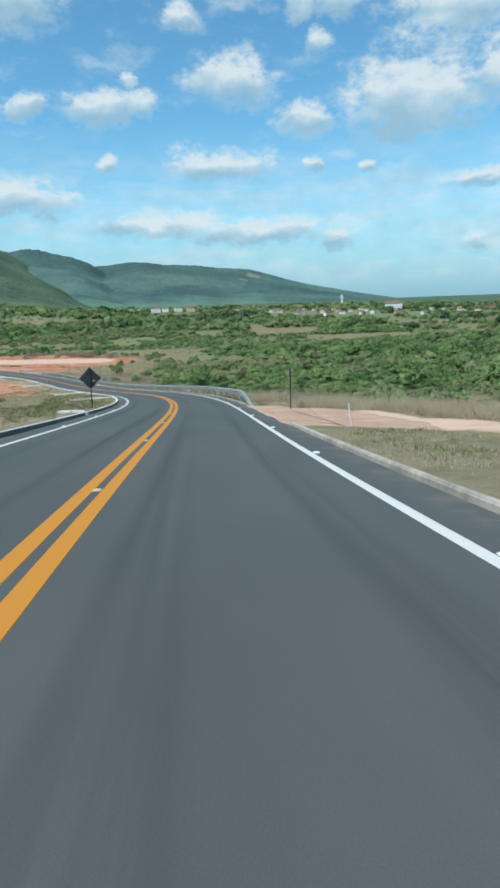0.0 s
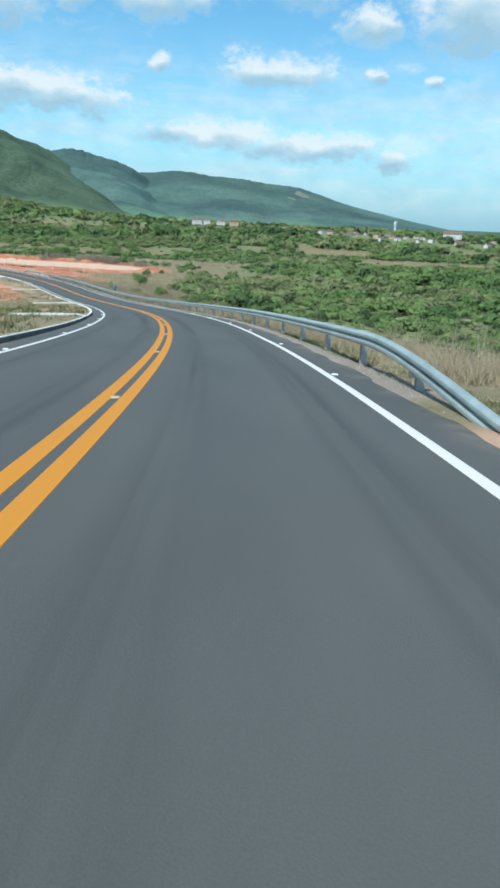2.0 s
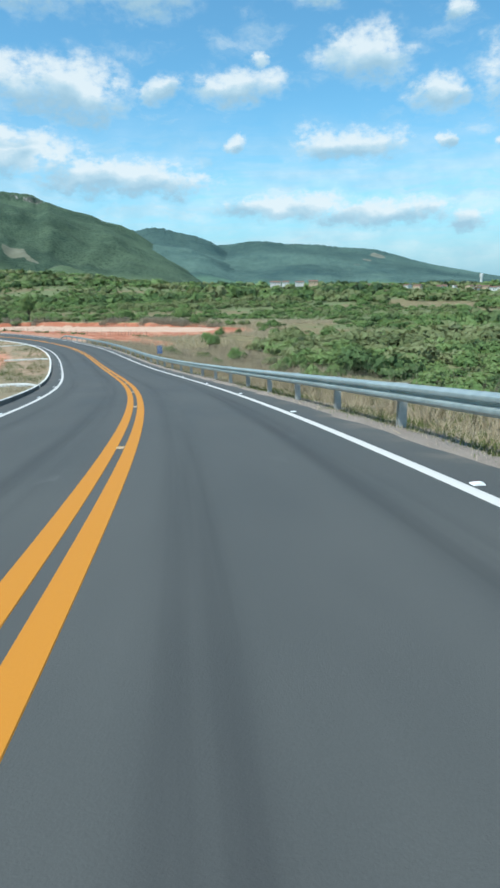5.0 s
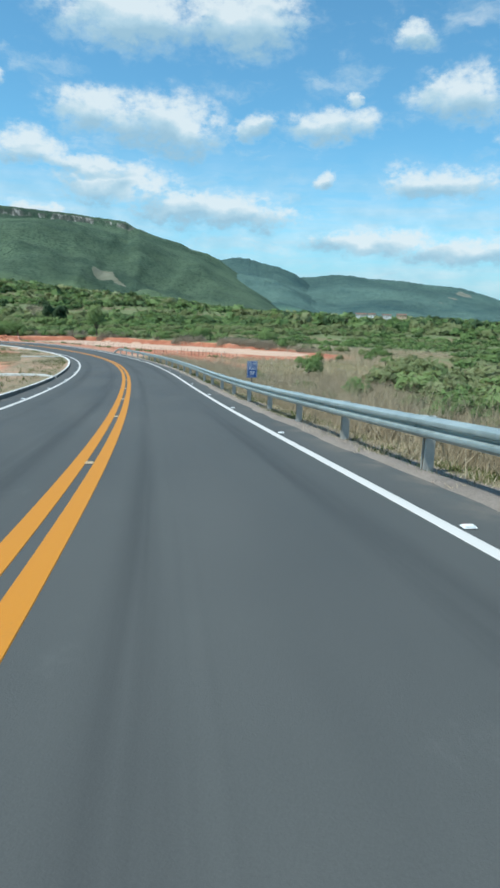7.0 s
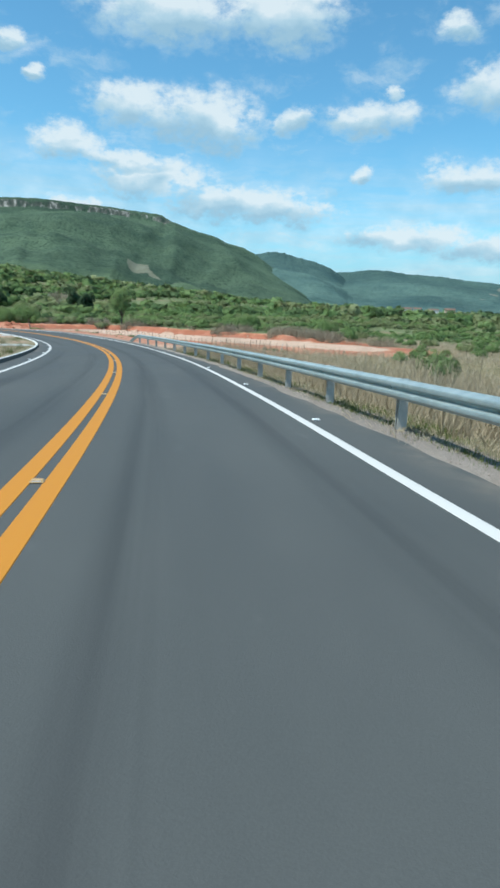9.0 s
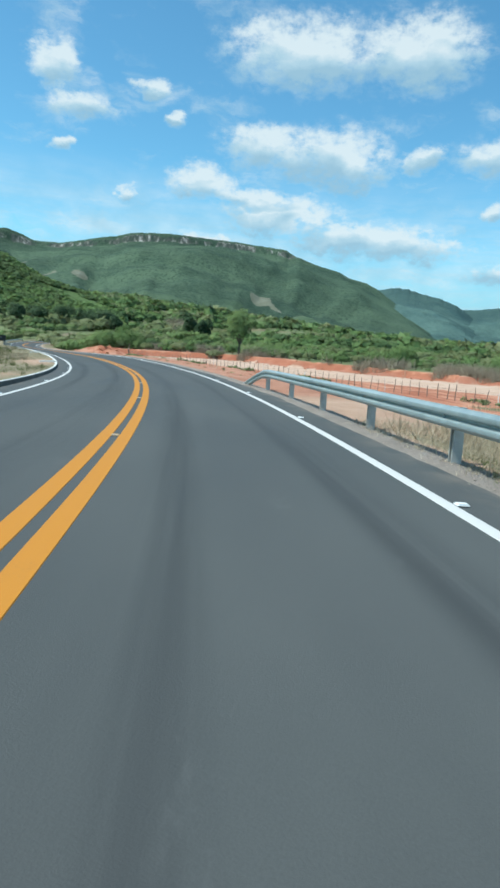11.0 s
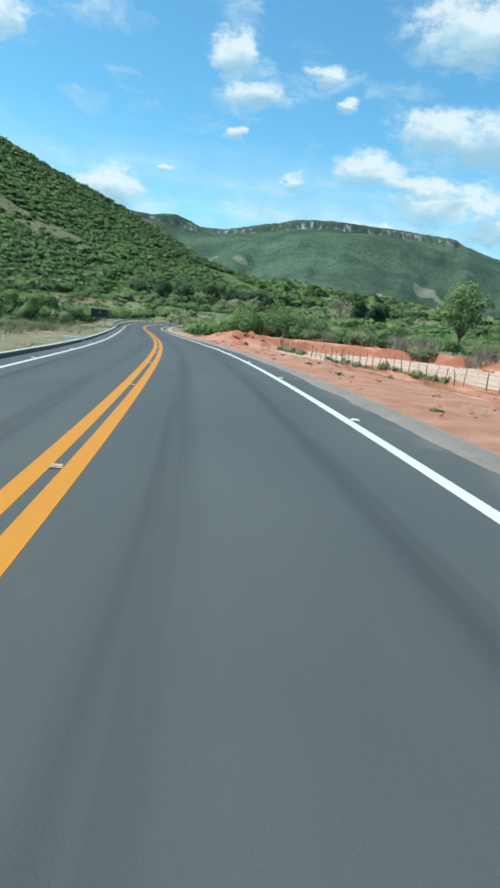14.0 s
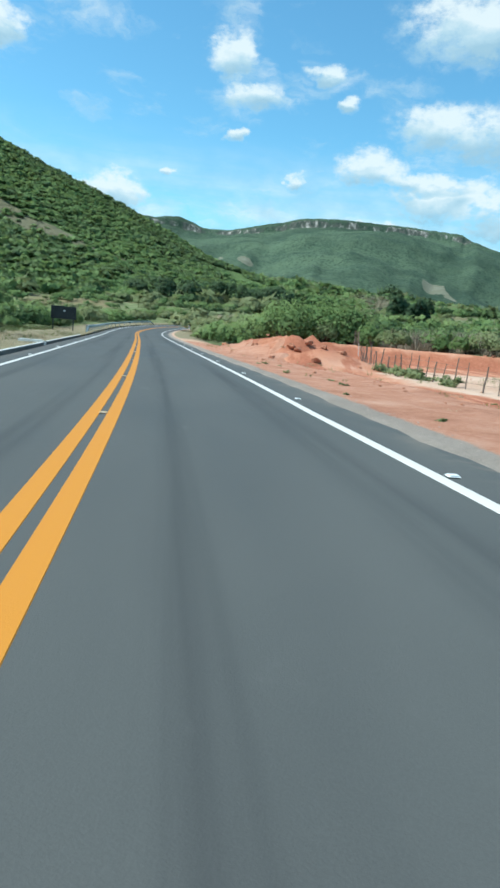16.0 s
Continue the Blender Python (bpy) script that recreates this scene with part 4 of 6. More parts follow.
def build_kerbs():
    """Concrete kerbs with gaps where the water runs off."""
    def lengths(name, runs, inner, out, wide, high, label):
        holder = empty(name, Matrix(), label, "kerb", kind="structure")
        for s0, s1 in runs:
            a, b = inner, inner + out * wide
            # the left face towards the road has tar and tyre stains and shade painted in, the top is pale
            strip("kerb_face", s0, s1, 1.0, [(a, -0.12), (a + out * 0.012, high - 0.035), (a + out * 0.03, high - 0.012), (a + out * 0.05, high - 0.006), (a + out * 0.05, -0.12)], KERB_FACE if out < 0 else CONCRETE, "", closed=True, parent=holder)
            strip("kerb_top", s0, s1, 1.0, [(a + out * 0.052, -0.12), (a + out * 0.028, high - 0.008), (a + out * 0.05, high + 0.006), (b - out * 0.05, high), (b, high - 0.04), (b, -0.12)], LIMEWASH if out < 0 else CONCRETE, "", closed=True, parent=holder)
        return holder
    lengths("kerb_right", ((-47, -20.1), (-20, 5.2)), 4.51, 1, 0.17, 0.08, "low weathered concrete kerb ending at a dirt track")
    gaps = (17.2, 57.0, 97.5, 139.0, 180.0, 221.0, 262.0, 291.0)
    runs, start = [], -47.0
    for g in gaps:
        runs.append((start, g - 0.55))
        start = g + 0.55
    runs.append((start, 310.0))
    lengths("kerb_left", runs, -4.40, -1, 0.20, 0.155, "pale limewashed concrete kerb along the inside of the bend")
    # chutes that lead the water down behind the kerb
    for g in gaps:
        chute = empty("drain_chute", road_pose(g, -4.45, -0.02), "narrow concrete drain chute through a kerb gap", "drain", "drain chutes", "structure")
        for name, x0, x1, z0, z1 in (("chute_floor", -0.24, 0.24, -0.02, 0.03), ("chute_wall", -0.32, -0.23, -0.02, 0.10), ("chute_wall", 0.23, 0.32, -0.02, 0.10)):
            bm = bmesh.new()
            n, length = 7, 1.5 if g < 30 else (5.0 if g < 200 else 1.3)
            rings = []
            for k in range(n + 1):
                out = length * k / n
                p = chute.matrix_world @ Vector((-out, 0.3 * out if g > 30 else 0.0, 0))
                drop = ground_at(p.x, p.y) - p.z + 0.02 if k else 0.0
                rings.append([bm.verts.new((-out, x + (0.3 * out if g > 30 else 0.0), z + drop)) for x, z in ((x0, z0 - 0.1), (x1, z0 - 0.1), (x1, z1), (x0, z1))])
            for r, q in zip(rings, rings[1:]):
                for k in range(4):
                    bm.faces.new((r[k], r[(k + 1) % 4], q[(k + 1) % 4], q[k]))
            bm.faces.new(rings[0]), bm.faces.new(rings[-1])
            part(name, bm, LIMEWASH, chute)


WAVE = ((0.155, 0.0), (0.138, -0.012), (0.106, -0.078), (0.088, -0.083), (0.062, -0.083), (0.044, -0.078), (0.014, -0.008), (-0.014, -0.008),
        (-0.044, -0.078), (-0.062, -0.083), (-0.088, -0.083), (-0.106, -0.078), (-0.138, -0.012), (-0.155, 0.0))


def beam_mesh(s0, s1, d, side, top, drop):
    """A rolled steel beam between two posts, following the road; drop(s) lowers it towards the ends."""
    s = np.linspace(s0 - 0.14, s1 + 0.14, 7)
    verts, faces = [], []
    ring = [(z, q) for z, q in WAVE] + [(z, q + 0.012) for z, q in reversed(WAVE)]
    m = len(ring)
    for k, sk in enumerate(s):
        for z, q in ring:
            verts.append(on_road(sk, d + side * q, top - 0.155 + z - drop(sk)))
    for k in range(len(s) - 1):
        for j in range(m):
            faces.append((k * m + j, k * m + (j + 1) % m, (k + 1) * m + (j + 1) % m, (k + 1) * m + j))
    faces += [tuple(range(m))[::-1], tuple((len(s) - 1) * m + j for j in range(m))]
    return verts, faces


def channel_post(high):
    bm = bmesh.new()
    outline = ((-0.075, -0.06), (0.075, -0.06), (0.075, -0.035), (-0.05, -0.05), (-0.05, 0.05), (0.075, 0.035), (0.075, 0.06), (-0.075, 0.06))
    low = [bm.verts.new((x, y, -0.4)) for x, y in outline]
    up = [bm.verts.new((x, y, high)) for x, y in outline]
    for k in range(len(outline)):
        bm.faces.new((low[k], low[(k + 1) % len(outline)], up[(k + 1) % len(outline)], up[k]))
    bm.faces.new(low), bm.faces.new(up)
    return bm


def build_guardrail(name, first, last, d, side, sink, label):
    """side 1: right of the road, -1: left. sink: metres over which each end goes down into the soil."""
    rail = empty(name, Matrix(), label, "guardrail")
    top = 0.80

    def drop(s):
        a = max(0.0, 1 - (s - first) / sink[0]) if sink[0] else 0.0
        b = max(0.0, 1 - (last - s) / sink[1]) if sink[1] else 0.0
        a = max(a, b)
        return 0.98 * (a * a * (3 - 2 * a))
    stops = np.arange(first, last - 0.5, 4.0)
    shared_post = shared_block = shared_bolt = None
    for k, s in enumerate(stops):
        nxt = min(s + 4.0, last)
        verts, faces = beam_mesh(s, nxt, d - side * 0.20 + side * 0.004 * (k % 2), side, top, drop)
        link_mesh("beam", verts, faces, STEEL, rail)
        low = drop(s)
        if low < 0.30:
            m = road_pose(s, d, -1.6 * low)
            if shared_post is None:
                shared_post = part("post", channel_post(top - 0.02), POST_STEEL, rail, "dull grey steel post").data
                bpy.data.objects.remove(rail.children[-1])
                bm = bmesh.new()
                box(bm, 0, 0, 0, 0.16, 0.11, 0.30, 0.012)
                shared_block = part("spacer", bm, POST_STEEL, rail).data
                bpy.data.objects.remove(rail.children[-1])
                bm = bmesh.new()
                rod(bm, (-0.02, 0, 0), (0.02, 0, 0), 0.022, 0.018, 8)
                shared_bolt = part("bolt", bm, STEEL, rail).data
                bpy.data.objects.remove(rail.children[-1])
            for nm, data, local in (("post", shared_post, pose(0, 0, 0, random.uniform(-1, 1), random.uniform(-1, 1), 180 if side > 0 else 0)),
                                    ("spacer", shared_block, pose(-side * 0.125, 0, top - 0.16)), ("bolt", shared_bolt, pose(-side * 0.222, 0, top - 0.155))):
                ob = new(nm, data)
                ob.parent = rail
                ob.matrix_local = m @ local


def build_studs():
    def stud(mat, label, lens_label):
        ob = empty("road_stud", Matrix(), label, "road stud", "reflective road studs")
        bm = bmesh.new()
        box(bm, 0, 0, 0.008, 0.13, 0.11, 0.022, 0.006)
        for v in bm.verts:
            if v.co.z > 0.008:
                v.co.x *= 0.84
                v.co.y *= 0.62
        part("stud_body", bm, mat, ob)
        for sgn in (-1, 1):
            bm = bmesh.new()
            box(bm, 0, sgn * 0.044, 0.012, 0.08, 0.006, 0.007, 0, Matrix.Identity(4))
            part("reflector", bm, LENS if sgn > 0 else SIGN_WHITE, ob, lens_label)
        return ob
    white = stud(STUD_WHITE, "white plastic reflective road stud beside the edge line", "small reflector strip")
    yellow = stud(STUD_YELLOW, "pale yellow reflective road stud between the centre stripes", "small reflector strip")
    k = np.arange(-15, 30)
    along = np.interp(k, (-15, -10, -6, -5, -4, -3, 0, 1, 2, 4, 5, 6, 8, 9, 17, 18, 23, 24, 30), (-44, -4.1, 26.9, 34.9, 43, 50.5, 77, 84.9, 93.3, 110.2, 117.8, 125, 142.1, 149.6, 215.8, 223.9, 263.2, 270.4, 318))
    made = []
    for s in along:
        made.append((white, float(s), LANE_R + 0.14))
        made.append((white, float(s) + 3.7, LANE_L - 0.14))
        made.append((yellow, float(s) + 4.0, 0.0))
    done = set()
    for proto, s, d in made:
        m = road_pose(s, d, 0.006)
        if proto not in done:
            proto.matrix_world = m
            done.add(proto)
        else:
            copy_thing(proto, m)


def build_diamond_sign():
    x, y = -5.01, 27.34
    s, d = (float(v[0]) for v in nearest(np.array([x]), np.array([y])))
    z = ground_at(x, y)
    ob = empty("road_sign", pose(x, y, z, 0, 0, math.degrees(float(np.interp(s, SS, PSI))) - 4), "dark back of a diamond warning sign on a pole", "road sign")
    bm = bmesh.new()
    rod(bm, (0, 0.03, -0.3), (0, 0.03, 2.75), 0.036, 0.036, 10)
    part("pole", bm, DARK_METAL, ob)
    bm = bmesh.new()
    box(bm, 0, 0, 0, 1.04, 0.012, 1.04, 0.004)
    bmesh.ops.transform(bm, matrix=Matrix.Translation((0, 0.078, 1.98)) @ Matrix.Rotation(radians(45), 4, "Y"), verts=bm.verts)
    part("sign_plate", bm, DARK_METAL, ob)
    for up in (1.62, 2.36):
        bm = bmesh.new()
        box(bm, 0, 0.045, up, 0.62, 0.03, 0.05, 0.006)
        part("bracket", bm, DARK_METAL, ob)
    bm = bmesh.new()
    box(bm, 0.24, 0.0685, 1.80, 0.13, 0.003, 0.045)
    part("sticker", bm, SIGN_WHITE, ob, "small white maker's sticker")


def lettering(text, size, mat, parent, m):
    cu = bpy.data.curves.new("lettering", "FONT")
    cu.body, cu.size, cu.align_x, cu.align_y, cu.extrude, cu.offset = text, size, "CENTER", "CENTER", 0.001, size * 0.018
    tmp = new("lettering", cu)
    bpy.context.view_layer.update()
    me = bpy.data.meshes.new_from_object(tmp.evaluated_get(bpy.context.evaluated_depsgraph_get()))
    bpy.data.objects.remove(tmp)
    bpy.data.curves.remove(cu)
    me.materials.append(mat)
    ob = new("lettering", me)
    ob.parent = parent
    ob.matrix_local = m
    return ob


def build_km_sign():
    x, y = KM_SIGN
    s, d = (float(v[0]) for v in nearest(np.array([x]), np.array([y])))
    z = ground_at(x, y)
    up = -11.38 - z
    ob = empty("kilometre_sign", pose(x, y, z, 0, 0, math.degrees(float(np.interp(s, SS, PSI))) + 3), "blue kilometre marker sign with white writing behind the guardrail", "road sign")
    bm = bmesh.new()
    rod(bm, (0, 0.045, -0.4), (0, 0.045, up + 0.38), 0.032, 0.032, 9)
    part("pole", bm, STAKE, ob)
    plate = bmesh.new()
    box(plate, 0, 0, up, 0.52, 0.012, 0.82, 0.004)
    plate = part("sign_plate", plate, SIGN_BLUE, ob)
    frame_bm = bmesh.new()
    for cx, cz, w, h in ((0, 0.385, 0.48, 0.018), (0, -0.385, 0.48, 0.014), (-0.233, 0, 0.014, 0.756), (0.233, 0, 0.014, 0.756), (0, 0.175, 0.452, 0.018)):
        box(frame_bm, cx, -0.008, up + cz, w, 0.004, h)
    part("sign_border", frame_bm, SIGN_WHITE, plate, "thin white border lines")
    for text, dz, tall in (("CE-469", 0.28, 0.145), ("Km", 0.055, 0.235), ("27", -0.19, 0.245)):
        lettering(text, tall, SIGN_WHITE, plate, Matrix.Translation((0, -0.009, up + dz)) @ Matrix.Rotation(radians(90), 4, "X"))


def build_board():
    x, y = BOARD
    s, d = (float(v[0]) for v in nearest(np.array([x]), np.array([y])))
    z = ground_at(x, y)
    ob = empty("road_sign", pose(x + 0.24, y + 0.22, z - 0.40, 0, 0, math.degrees(float(np.interp(s, SS, PSI))) - 3), "dark back of a wide rectangular sign on two posts", "road sign")
    for px in (-0.98, 0.98):
        bm = bmesh.new()
        box(bm, px, 0, 1.2, 0.10, 0.08, 3.2, 0.008)
        part("post", bm, DARK_METAL, ob)
    bm = bmesh.new()
    box(bm, 0, 0.055, 2.15, 2.45, 0.02, 1.25, 0.006)
    part("sign_plate", bm, DARK_METAL, ob)
    for up in (1.75, 2.15, 2.55):
        bm = bmesh.new()
        box(bm, 0, 0.033, up, 2.3, 0.02, 0.05, 0.004)
        part("bracket", bm, DARK_METAL, ob)
    bm = bmesh.new()
    box(bm, 0.08, 0.043, 2.32, 0.2, 0.004, 0.1)
    part("sticker", bm, SIGN_WHITE, ob, "small white maker's sticker")


def build_fence():
    """Rough stakes with three wires along the red clearing."""
    rng = random.Random(5)
    line = [Vector(p) for p in ((-44.0, 218.5), (-64.0, 229.0), (-84.0, 240.5), (-105.0, 253.0), (-112.7, 257.8), (-121.0, 265.0), (-131.0, 278.5))]
    holder = empty("stake_fence", Matrix(), "rough wooden stake fence with wires on red soil", "fence")
    tops = []
    for a, b in zip(line, line[1:]):
        n = int((b - a).length / 1.05)
        for k in range(n):
            p = a.lerp(b, (k + rng.uniform(-0.12, 0.12)) / n)
            z = ground_at(p.x, p.y)
            high, lean = rng.uniform(0.95, 1.45), (rng.gauss(0, 0.07), rng.gauss(0, 0.07))
            bm = bmesh.new()
            last = Vector((0, 0, -0.3))
            r = rng.uniform(0.026, 0.046)
            for j in range(3):
                f = (j + 1) / 3
                q = Vector((lean[0] * f * high + rng.gauss(0, 0.02), lean[1] * f * high + rng.gauss(0, 0.02), high * f))
                rod(bm, last, q, r * (1.08 - 0.1 * j), r * (0.98 - 0.1 * j), 6)
                last = q
            ob = part("stake", bm, WHITEWOOD if rng.random() < 0.07 else STAKE, holder)
            ob.location = (p.x, p.y, z)
            tops.append((Vector((p.x, p.y, z)), lean, high))
    for up in (0.35, 0.68, 0.98):
        bm = bmesh.new()
        for (p, l1, h1), (q, l2, h2) in zip(tops, tops[1:]):
            rod(bm, p + Vector((l1[0] * up, l1[1] * up, up)), q + Vector((l2[0] * up, l2[1] * up, up)), 0.008, 0.008, 3)
        part("wire", bm, WIRE, holder, "thin rusty wire")


def build_sticks():
    x, y = 7.56, 4.56
    z = ground_at(x, y)
    bm = bmesh.new()
    rod(bm, (0.04, 0, -0.2), (-0.09, 0.03, 0.76), 0.03, 0.026, 8)
    ob = part("marker_stake", bm, WHITEWOOD, None)
    ob.location = (x, y, z)
    tagged(ob, "leaning whitewashed stake in the sandy verge", "stake")
    bm = bmesh.new()
    for a, b, r in (((0, 0, 0.02), (-1.7, 0.5, 0.55), 0.02), ((-0.6, 0.2, 0.2), (-1.0, 0.9, 0.5), 0.013), ((-1.1, 0.3, 0.36), (-1.9, -0.1, 0.62), 0.012), ((0.1, 0, 0.0), (-0.9, -0.5, 0.25), 0.013)):
        rod(bm, a, b, r, r * 0.4, 5)
    ob = part("dead_branch", bm, DEADWOOD, None)
    ob.location = (x - 0.3, y + 0.2, z)
    tagged(ob, "dry fallen branch lying beside a stake", "branch")


def build_edge_sign():
    """A sign seen on edge beside the dirt track, leaning a little."""
    x, y = 7.28, 18.06
    ob = empty("road_sign", pose(x, y, ground_at(x, y), 0, 3.0, 79), "grey road sign on a dark leaning pole, seen edge on", "road sign")
    bm = bmesh.new()
    rod(bm, (0, 0, -0.4), (0, 0, 2.2), 0.030, 0.030, 10)
    part("pole", bm, DARK_METAL, ob)
    bm = bmesh.new()
    box(bm, 0, 0.044, 1.76, 0.60, 0.014, 0.84, 0.004)
    plate = part("sign_plate", bm, POST_STEEL, ob, "dull grey sign plate")
    for up in (1.52, 2.0):
        bm = bmesh.new()
        box(bm, 0, 0.032, up, 0.5, 0.022, 0.05, 0.004)
        part("bracket", bm, DARK_METAL, ob)
    bm = bmesh.new()
    box(bm, -0.16, 0.0355, 1.7, 0.1, 0.003, 0.12)
    part("sticker", bm, SIGN_WHITE, plate, "small white maker's sticker")


KM_SIGN, BOARD = (-19.72, 126.35), (-157.03, 265.45)
build_kerbs()
build_guardrail("guardrail", 17.2, 199.6, 4.88, 1, (11.0, 7.4), "galvanised steel guardrail curving along the outside of the bend")
build_guardrail("guardrail", 322.0, 398.0, -5.2, -1, (4.0, 4.0), "galvanised steel guardrail far along the road")
build_studs()
build_diamond_sign()
build_km_sign()
build_board()
build_fence()
build_sticks()
build_edge_sign()


# ---- plants ----
RNG = np.random.RandomState(21)


def tri_mesh(name, tris, tone, mat, out=None):
    """One mesh of loose leaves: triangles, a tone for each and the way out of its crown."""
    me = bpy.data.meshes.new(name)
    n = len(tris)
    me.vertices.add(n * 3)
    me.vertices.foreach_set("co", np.ascontiguousarray(tris, np.float32).ravel())
    me.loops.add(n * 3)
    me.polygons.add(n)
    me.loops.foreach_set("vertex_index", np.arange(n * 3, dtype=np.int32))
    me.polygons.foreach_set("loop_start", np.arange(0, n * 3, 3, dtype=np.int32))
    me.update(calc_edges=True)
    a = me.attributes.new("tone", "FLOAT", "FACE")
    a.data.foreach_set("value", np.ascontiguousarray(np.clip(tone, 0, 1), np.float32))
    a = me.attributes.new("outward", "FLOAT_VECTOR", "FACE")
    out = np.tile(np.array([0.0, 0.0, 0.6]), (n, 1)) if out is None else out
    a.data.foreach_set("vector", np.ascontiguousarray(out, np.float32).ravel())
    me.materials.append(mat)
    return me


def leaves(centres, outward, size, rng, stretch=1.6):
    """A leafy triangle at each centre, facing roughly outward and up."""
    n = len(centres)
    normal = outward + rng.normal(0, 0.55, (n, 3)) + np.array([0, 0, 0.35])
    normal /= np.linalg.norm(normal, axis=1, keepdims=True) + 1e-9
    u = np.cross(normal, rng.normal(0, 1, (n, 3)))
    u /= np.linalg.norm(u, axis=1, keepdims=True) + 1e-9
    v = np.cross(normal, u)
    k = size * rng.uniform(0.55, 1.3, (n, 1))
    a = centres + u * k * stretch * 0.6
    b = centres - u * k * stretch * 0.4 + v * k * 0.55
    c = centres - u * k * stretch * 0.4 - v * k * 0.55 + normal * k * rng.uniform(-0.3, 0.3, (n, 1))
    return np.stack([a, b, c], 1)


def crown(rng, lobes, count, size, shell=0.72):
    """Leaves over several uneven lobes: centre x, y, z and half axes. Returns triangles and tones (shade is painted in:
    the inside and underside are darker in tone).
    """
    share = np.array([l[3] * l[4] + l[3] * l[5] for l in lobes])
    share = share / share.sum()
    tris, tones, outs = [], [], []
    middle = np.mean([l[:3] for l in lobes], 0)
    for (cx, cy, cz, rx, ry, rz), f in zip(lobes, share):
        n = max(4, int(count * f))
        way = rng.normal(0, 1, (n, 3))
        way /= np.linalg.norm(way, axis=1, keepdims=True)
        way[:, 2] = np.where(way[:, 2] < -0.35, -way[:, 2] * 0.6, way[:, 2])
        r = shell + (1 - shell) * rng.rand(n, 1) ** 0.6
        clump = 0.82 + 0.36 * vnoise(way[:, 0] * 2.4 + cx * 3 + 5, way[:, 1] * 2.4 + way[:, 2] * 2.1 + cz)[:, None]
        p = way * r * clump * np.array([rx, ry, rz]) + np.array([cx, cy, cz])
        tris.append(leaves(p, way, size, rng))
        # painted shade: tone rises outwards and upwards through the lobe
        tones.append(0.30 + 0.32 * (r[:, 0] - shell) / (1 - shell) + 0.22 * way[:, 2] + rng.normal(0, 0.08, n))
        whole = p - middle
        whole = whole / (np.linalg.norm(whole, axis=1, keepdims=True) + 1e-6)
        outs.append(0.6 * way + 0.35 * whole + np.array([0, 0, 0.45]))
    return np.concatenate(tris), np.concatenate(tones), np.concatenate(outs)


def bush_lobes(rng, wide, high, n):
    lobes = []
    for k in range(n):
        a, r = rng.uniform(0, 6.28), wide * 0.55 * math.sqrt(rng.rand())
        h = high * rng.uniform(0.55, 1.0) * (1 - 0.35 * r / wide)
        lobes.append((r * math.cos(a), r * math.sin(a), h * 0.56, wide * rng.uniform(0.32, 0.52), wide * rng.uniform(0.32, 0.52), h * 0.46))
    return lobes


def tree_lobes(rng, wide, low, high, n):
    lobes = []
    for k in range(n):
        a, r = 6.28 * k / n + rng.uniform(-0.5, 0.5), wide * rng.uniform(0.15, 0.62)
        z = rng.uniform(low + 0.3 * (high - low), high - 0.25 * (high - low))
        lobes.append((r * math.cos(a), r * math.sin(a), z, wide * rng.uniform(0.3, 0.48), wide * rng.uniform(0.3, 0.48), (high - low) * rng.uniform(0.2, 0.32)))
    return lobes


def woody(rng, lobes, base, thick):
    """Trunk and limbs that reach into the lobes, as one bmesh."""
    bm = bmesh.new()
    fork = Vector((rng.normal(0, 0.08), rng.normal(0, 0.08), base))
    rod(bm, (0, 0, -0.35), fork * 0.55 + Vector((rng.normal(0, 0.05), 0, 0)), thick * 1.25, thick, 7)
    rod(bm, fork * 0.55, fork, thick, thick * 0.8, 7)
    for cx, cy, cz, rx, ry, rz in lobes:
        tip = Vector((cx, cy, cz))
        mid = fork.lerp(tip, 0.5) + Vector((rng.normal(0, 0.12), rng.normal(0, 0.12), 0.1))
        rod(bm, fork, mid, thick * 0.55, thick * 0.36, 5)
        rod(bm, mid, tip, thick * 0.36, thick * 0.12, 4)
        for k in range(2 if thick > 0.09 else 0):
            side = tip + Vector((rng.normal(0, rx * 0.5), rng.normal(0, ry * 0.5), rz * rng.uniform(0.1, 0.6)))
            rod(bm, mid.lerp(tip, 0.6), side, thick * 0.2, thick * 0.06, 3)
    return bm


def plant(name, seed, lobes, base, thick, count, size, mat, label, category, group=""):
    rng = np.random.RandomState(seed)
    ob = empty(name, Matrix(), label, category, group)
    part("trunk", woody(rng, lobes, base, thick), BARK, ob)
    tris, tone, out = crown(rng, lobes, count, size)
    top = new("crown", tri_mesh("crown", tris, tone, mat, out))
    top.parent = ob
    return ob


def bare_plant(name, seed, wide, high, label, category):
    """A leafless grey tree: a trunk and a ball of fine twigs."""
    rng = np.random.RandomState(seed)
    ob = empty(name, Matrix(), label, category)
    lobes = tree_lobes(rng, wide, high * 0.3, high, 7)
    part("trunk", woody(rng, lobes, high * 0.3, 0.14), STAKE, ob)
    tris, tone = [], []
    for cx, cy, cz, rx, ry, rz in lobes:
        n = 240
        p = rng.normal(0, 0.45, (n, 3)) * np.array([rx, ry, rz]) + np.array([cx, cy, cz])
        way = p - np.array([0, 0, high * 0.3])
        way = way / np.linalg.norm(way, axis=1, keepdims=True) + rng.normal(0, 0.35, (n, 3))
        tris.append(blades(p, way * rng.uniform(0.5, 1.1, (n, 1)), 0.05, rng))
        tone.append(rng.rand(n))
    top = new("twigs", tri_mesh("twigs", np.concatenate(tris), np.concatenate(tone), TWIG))
    top.parent = ob
    return ob


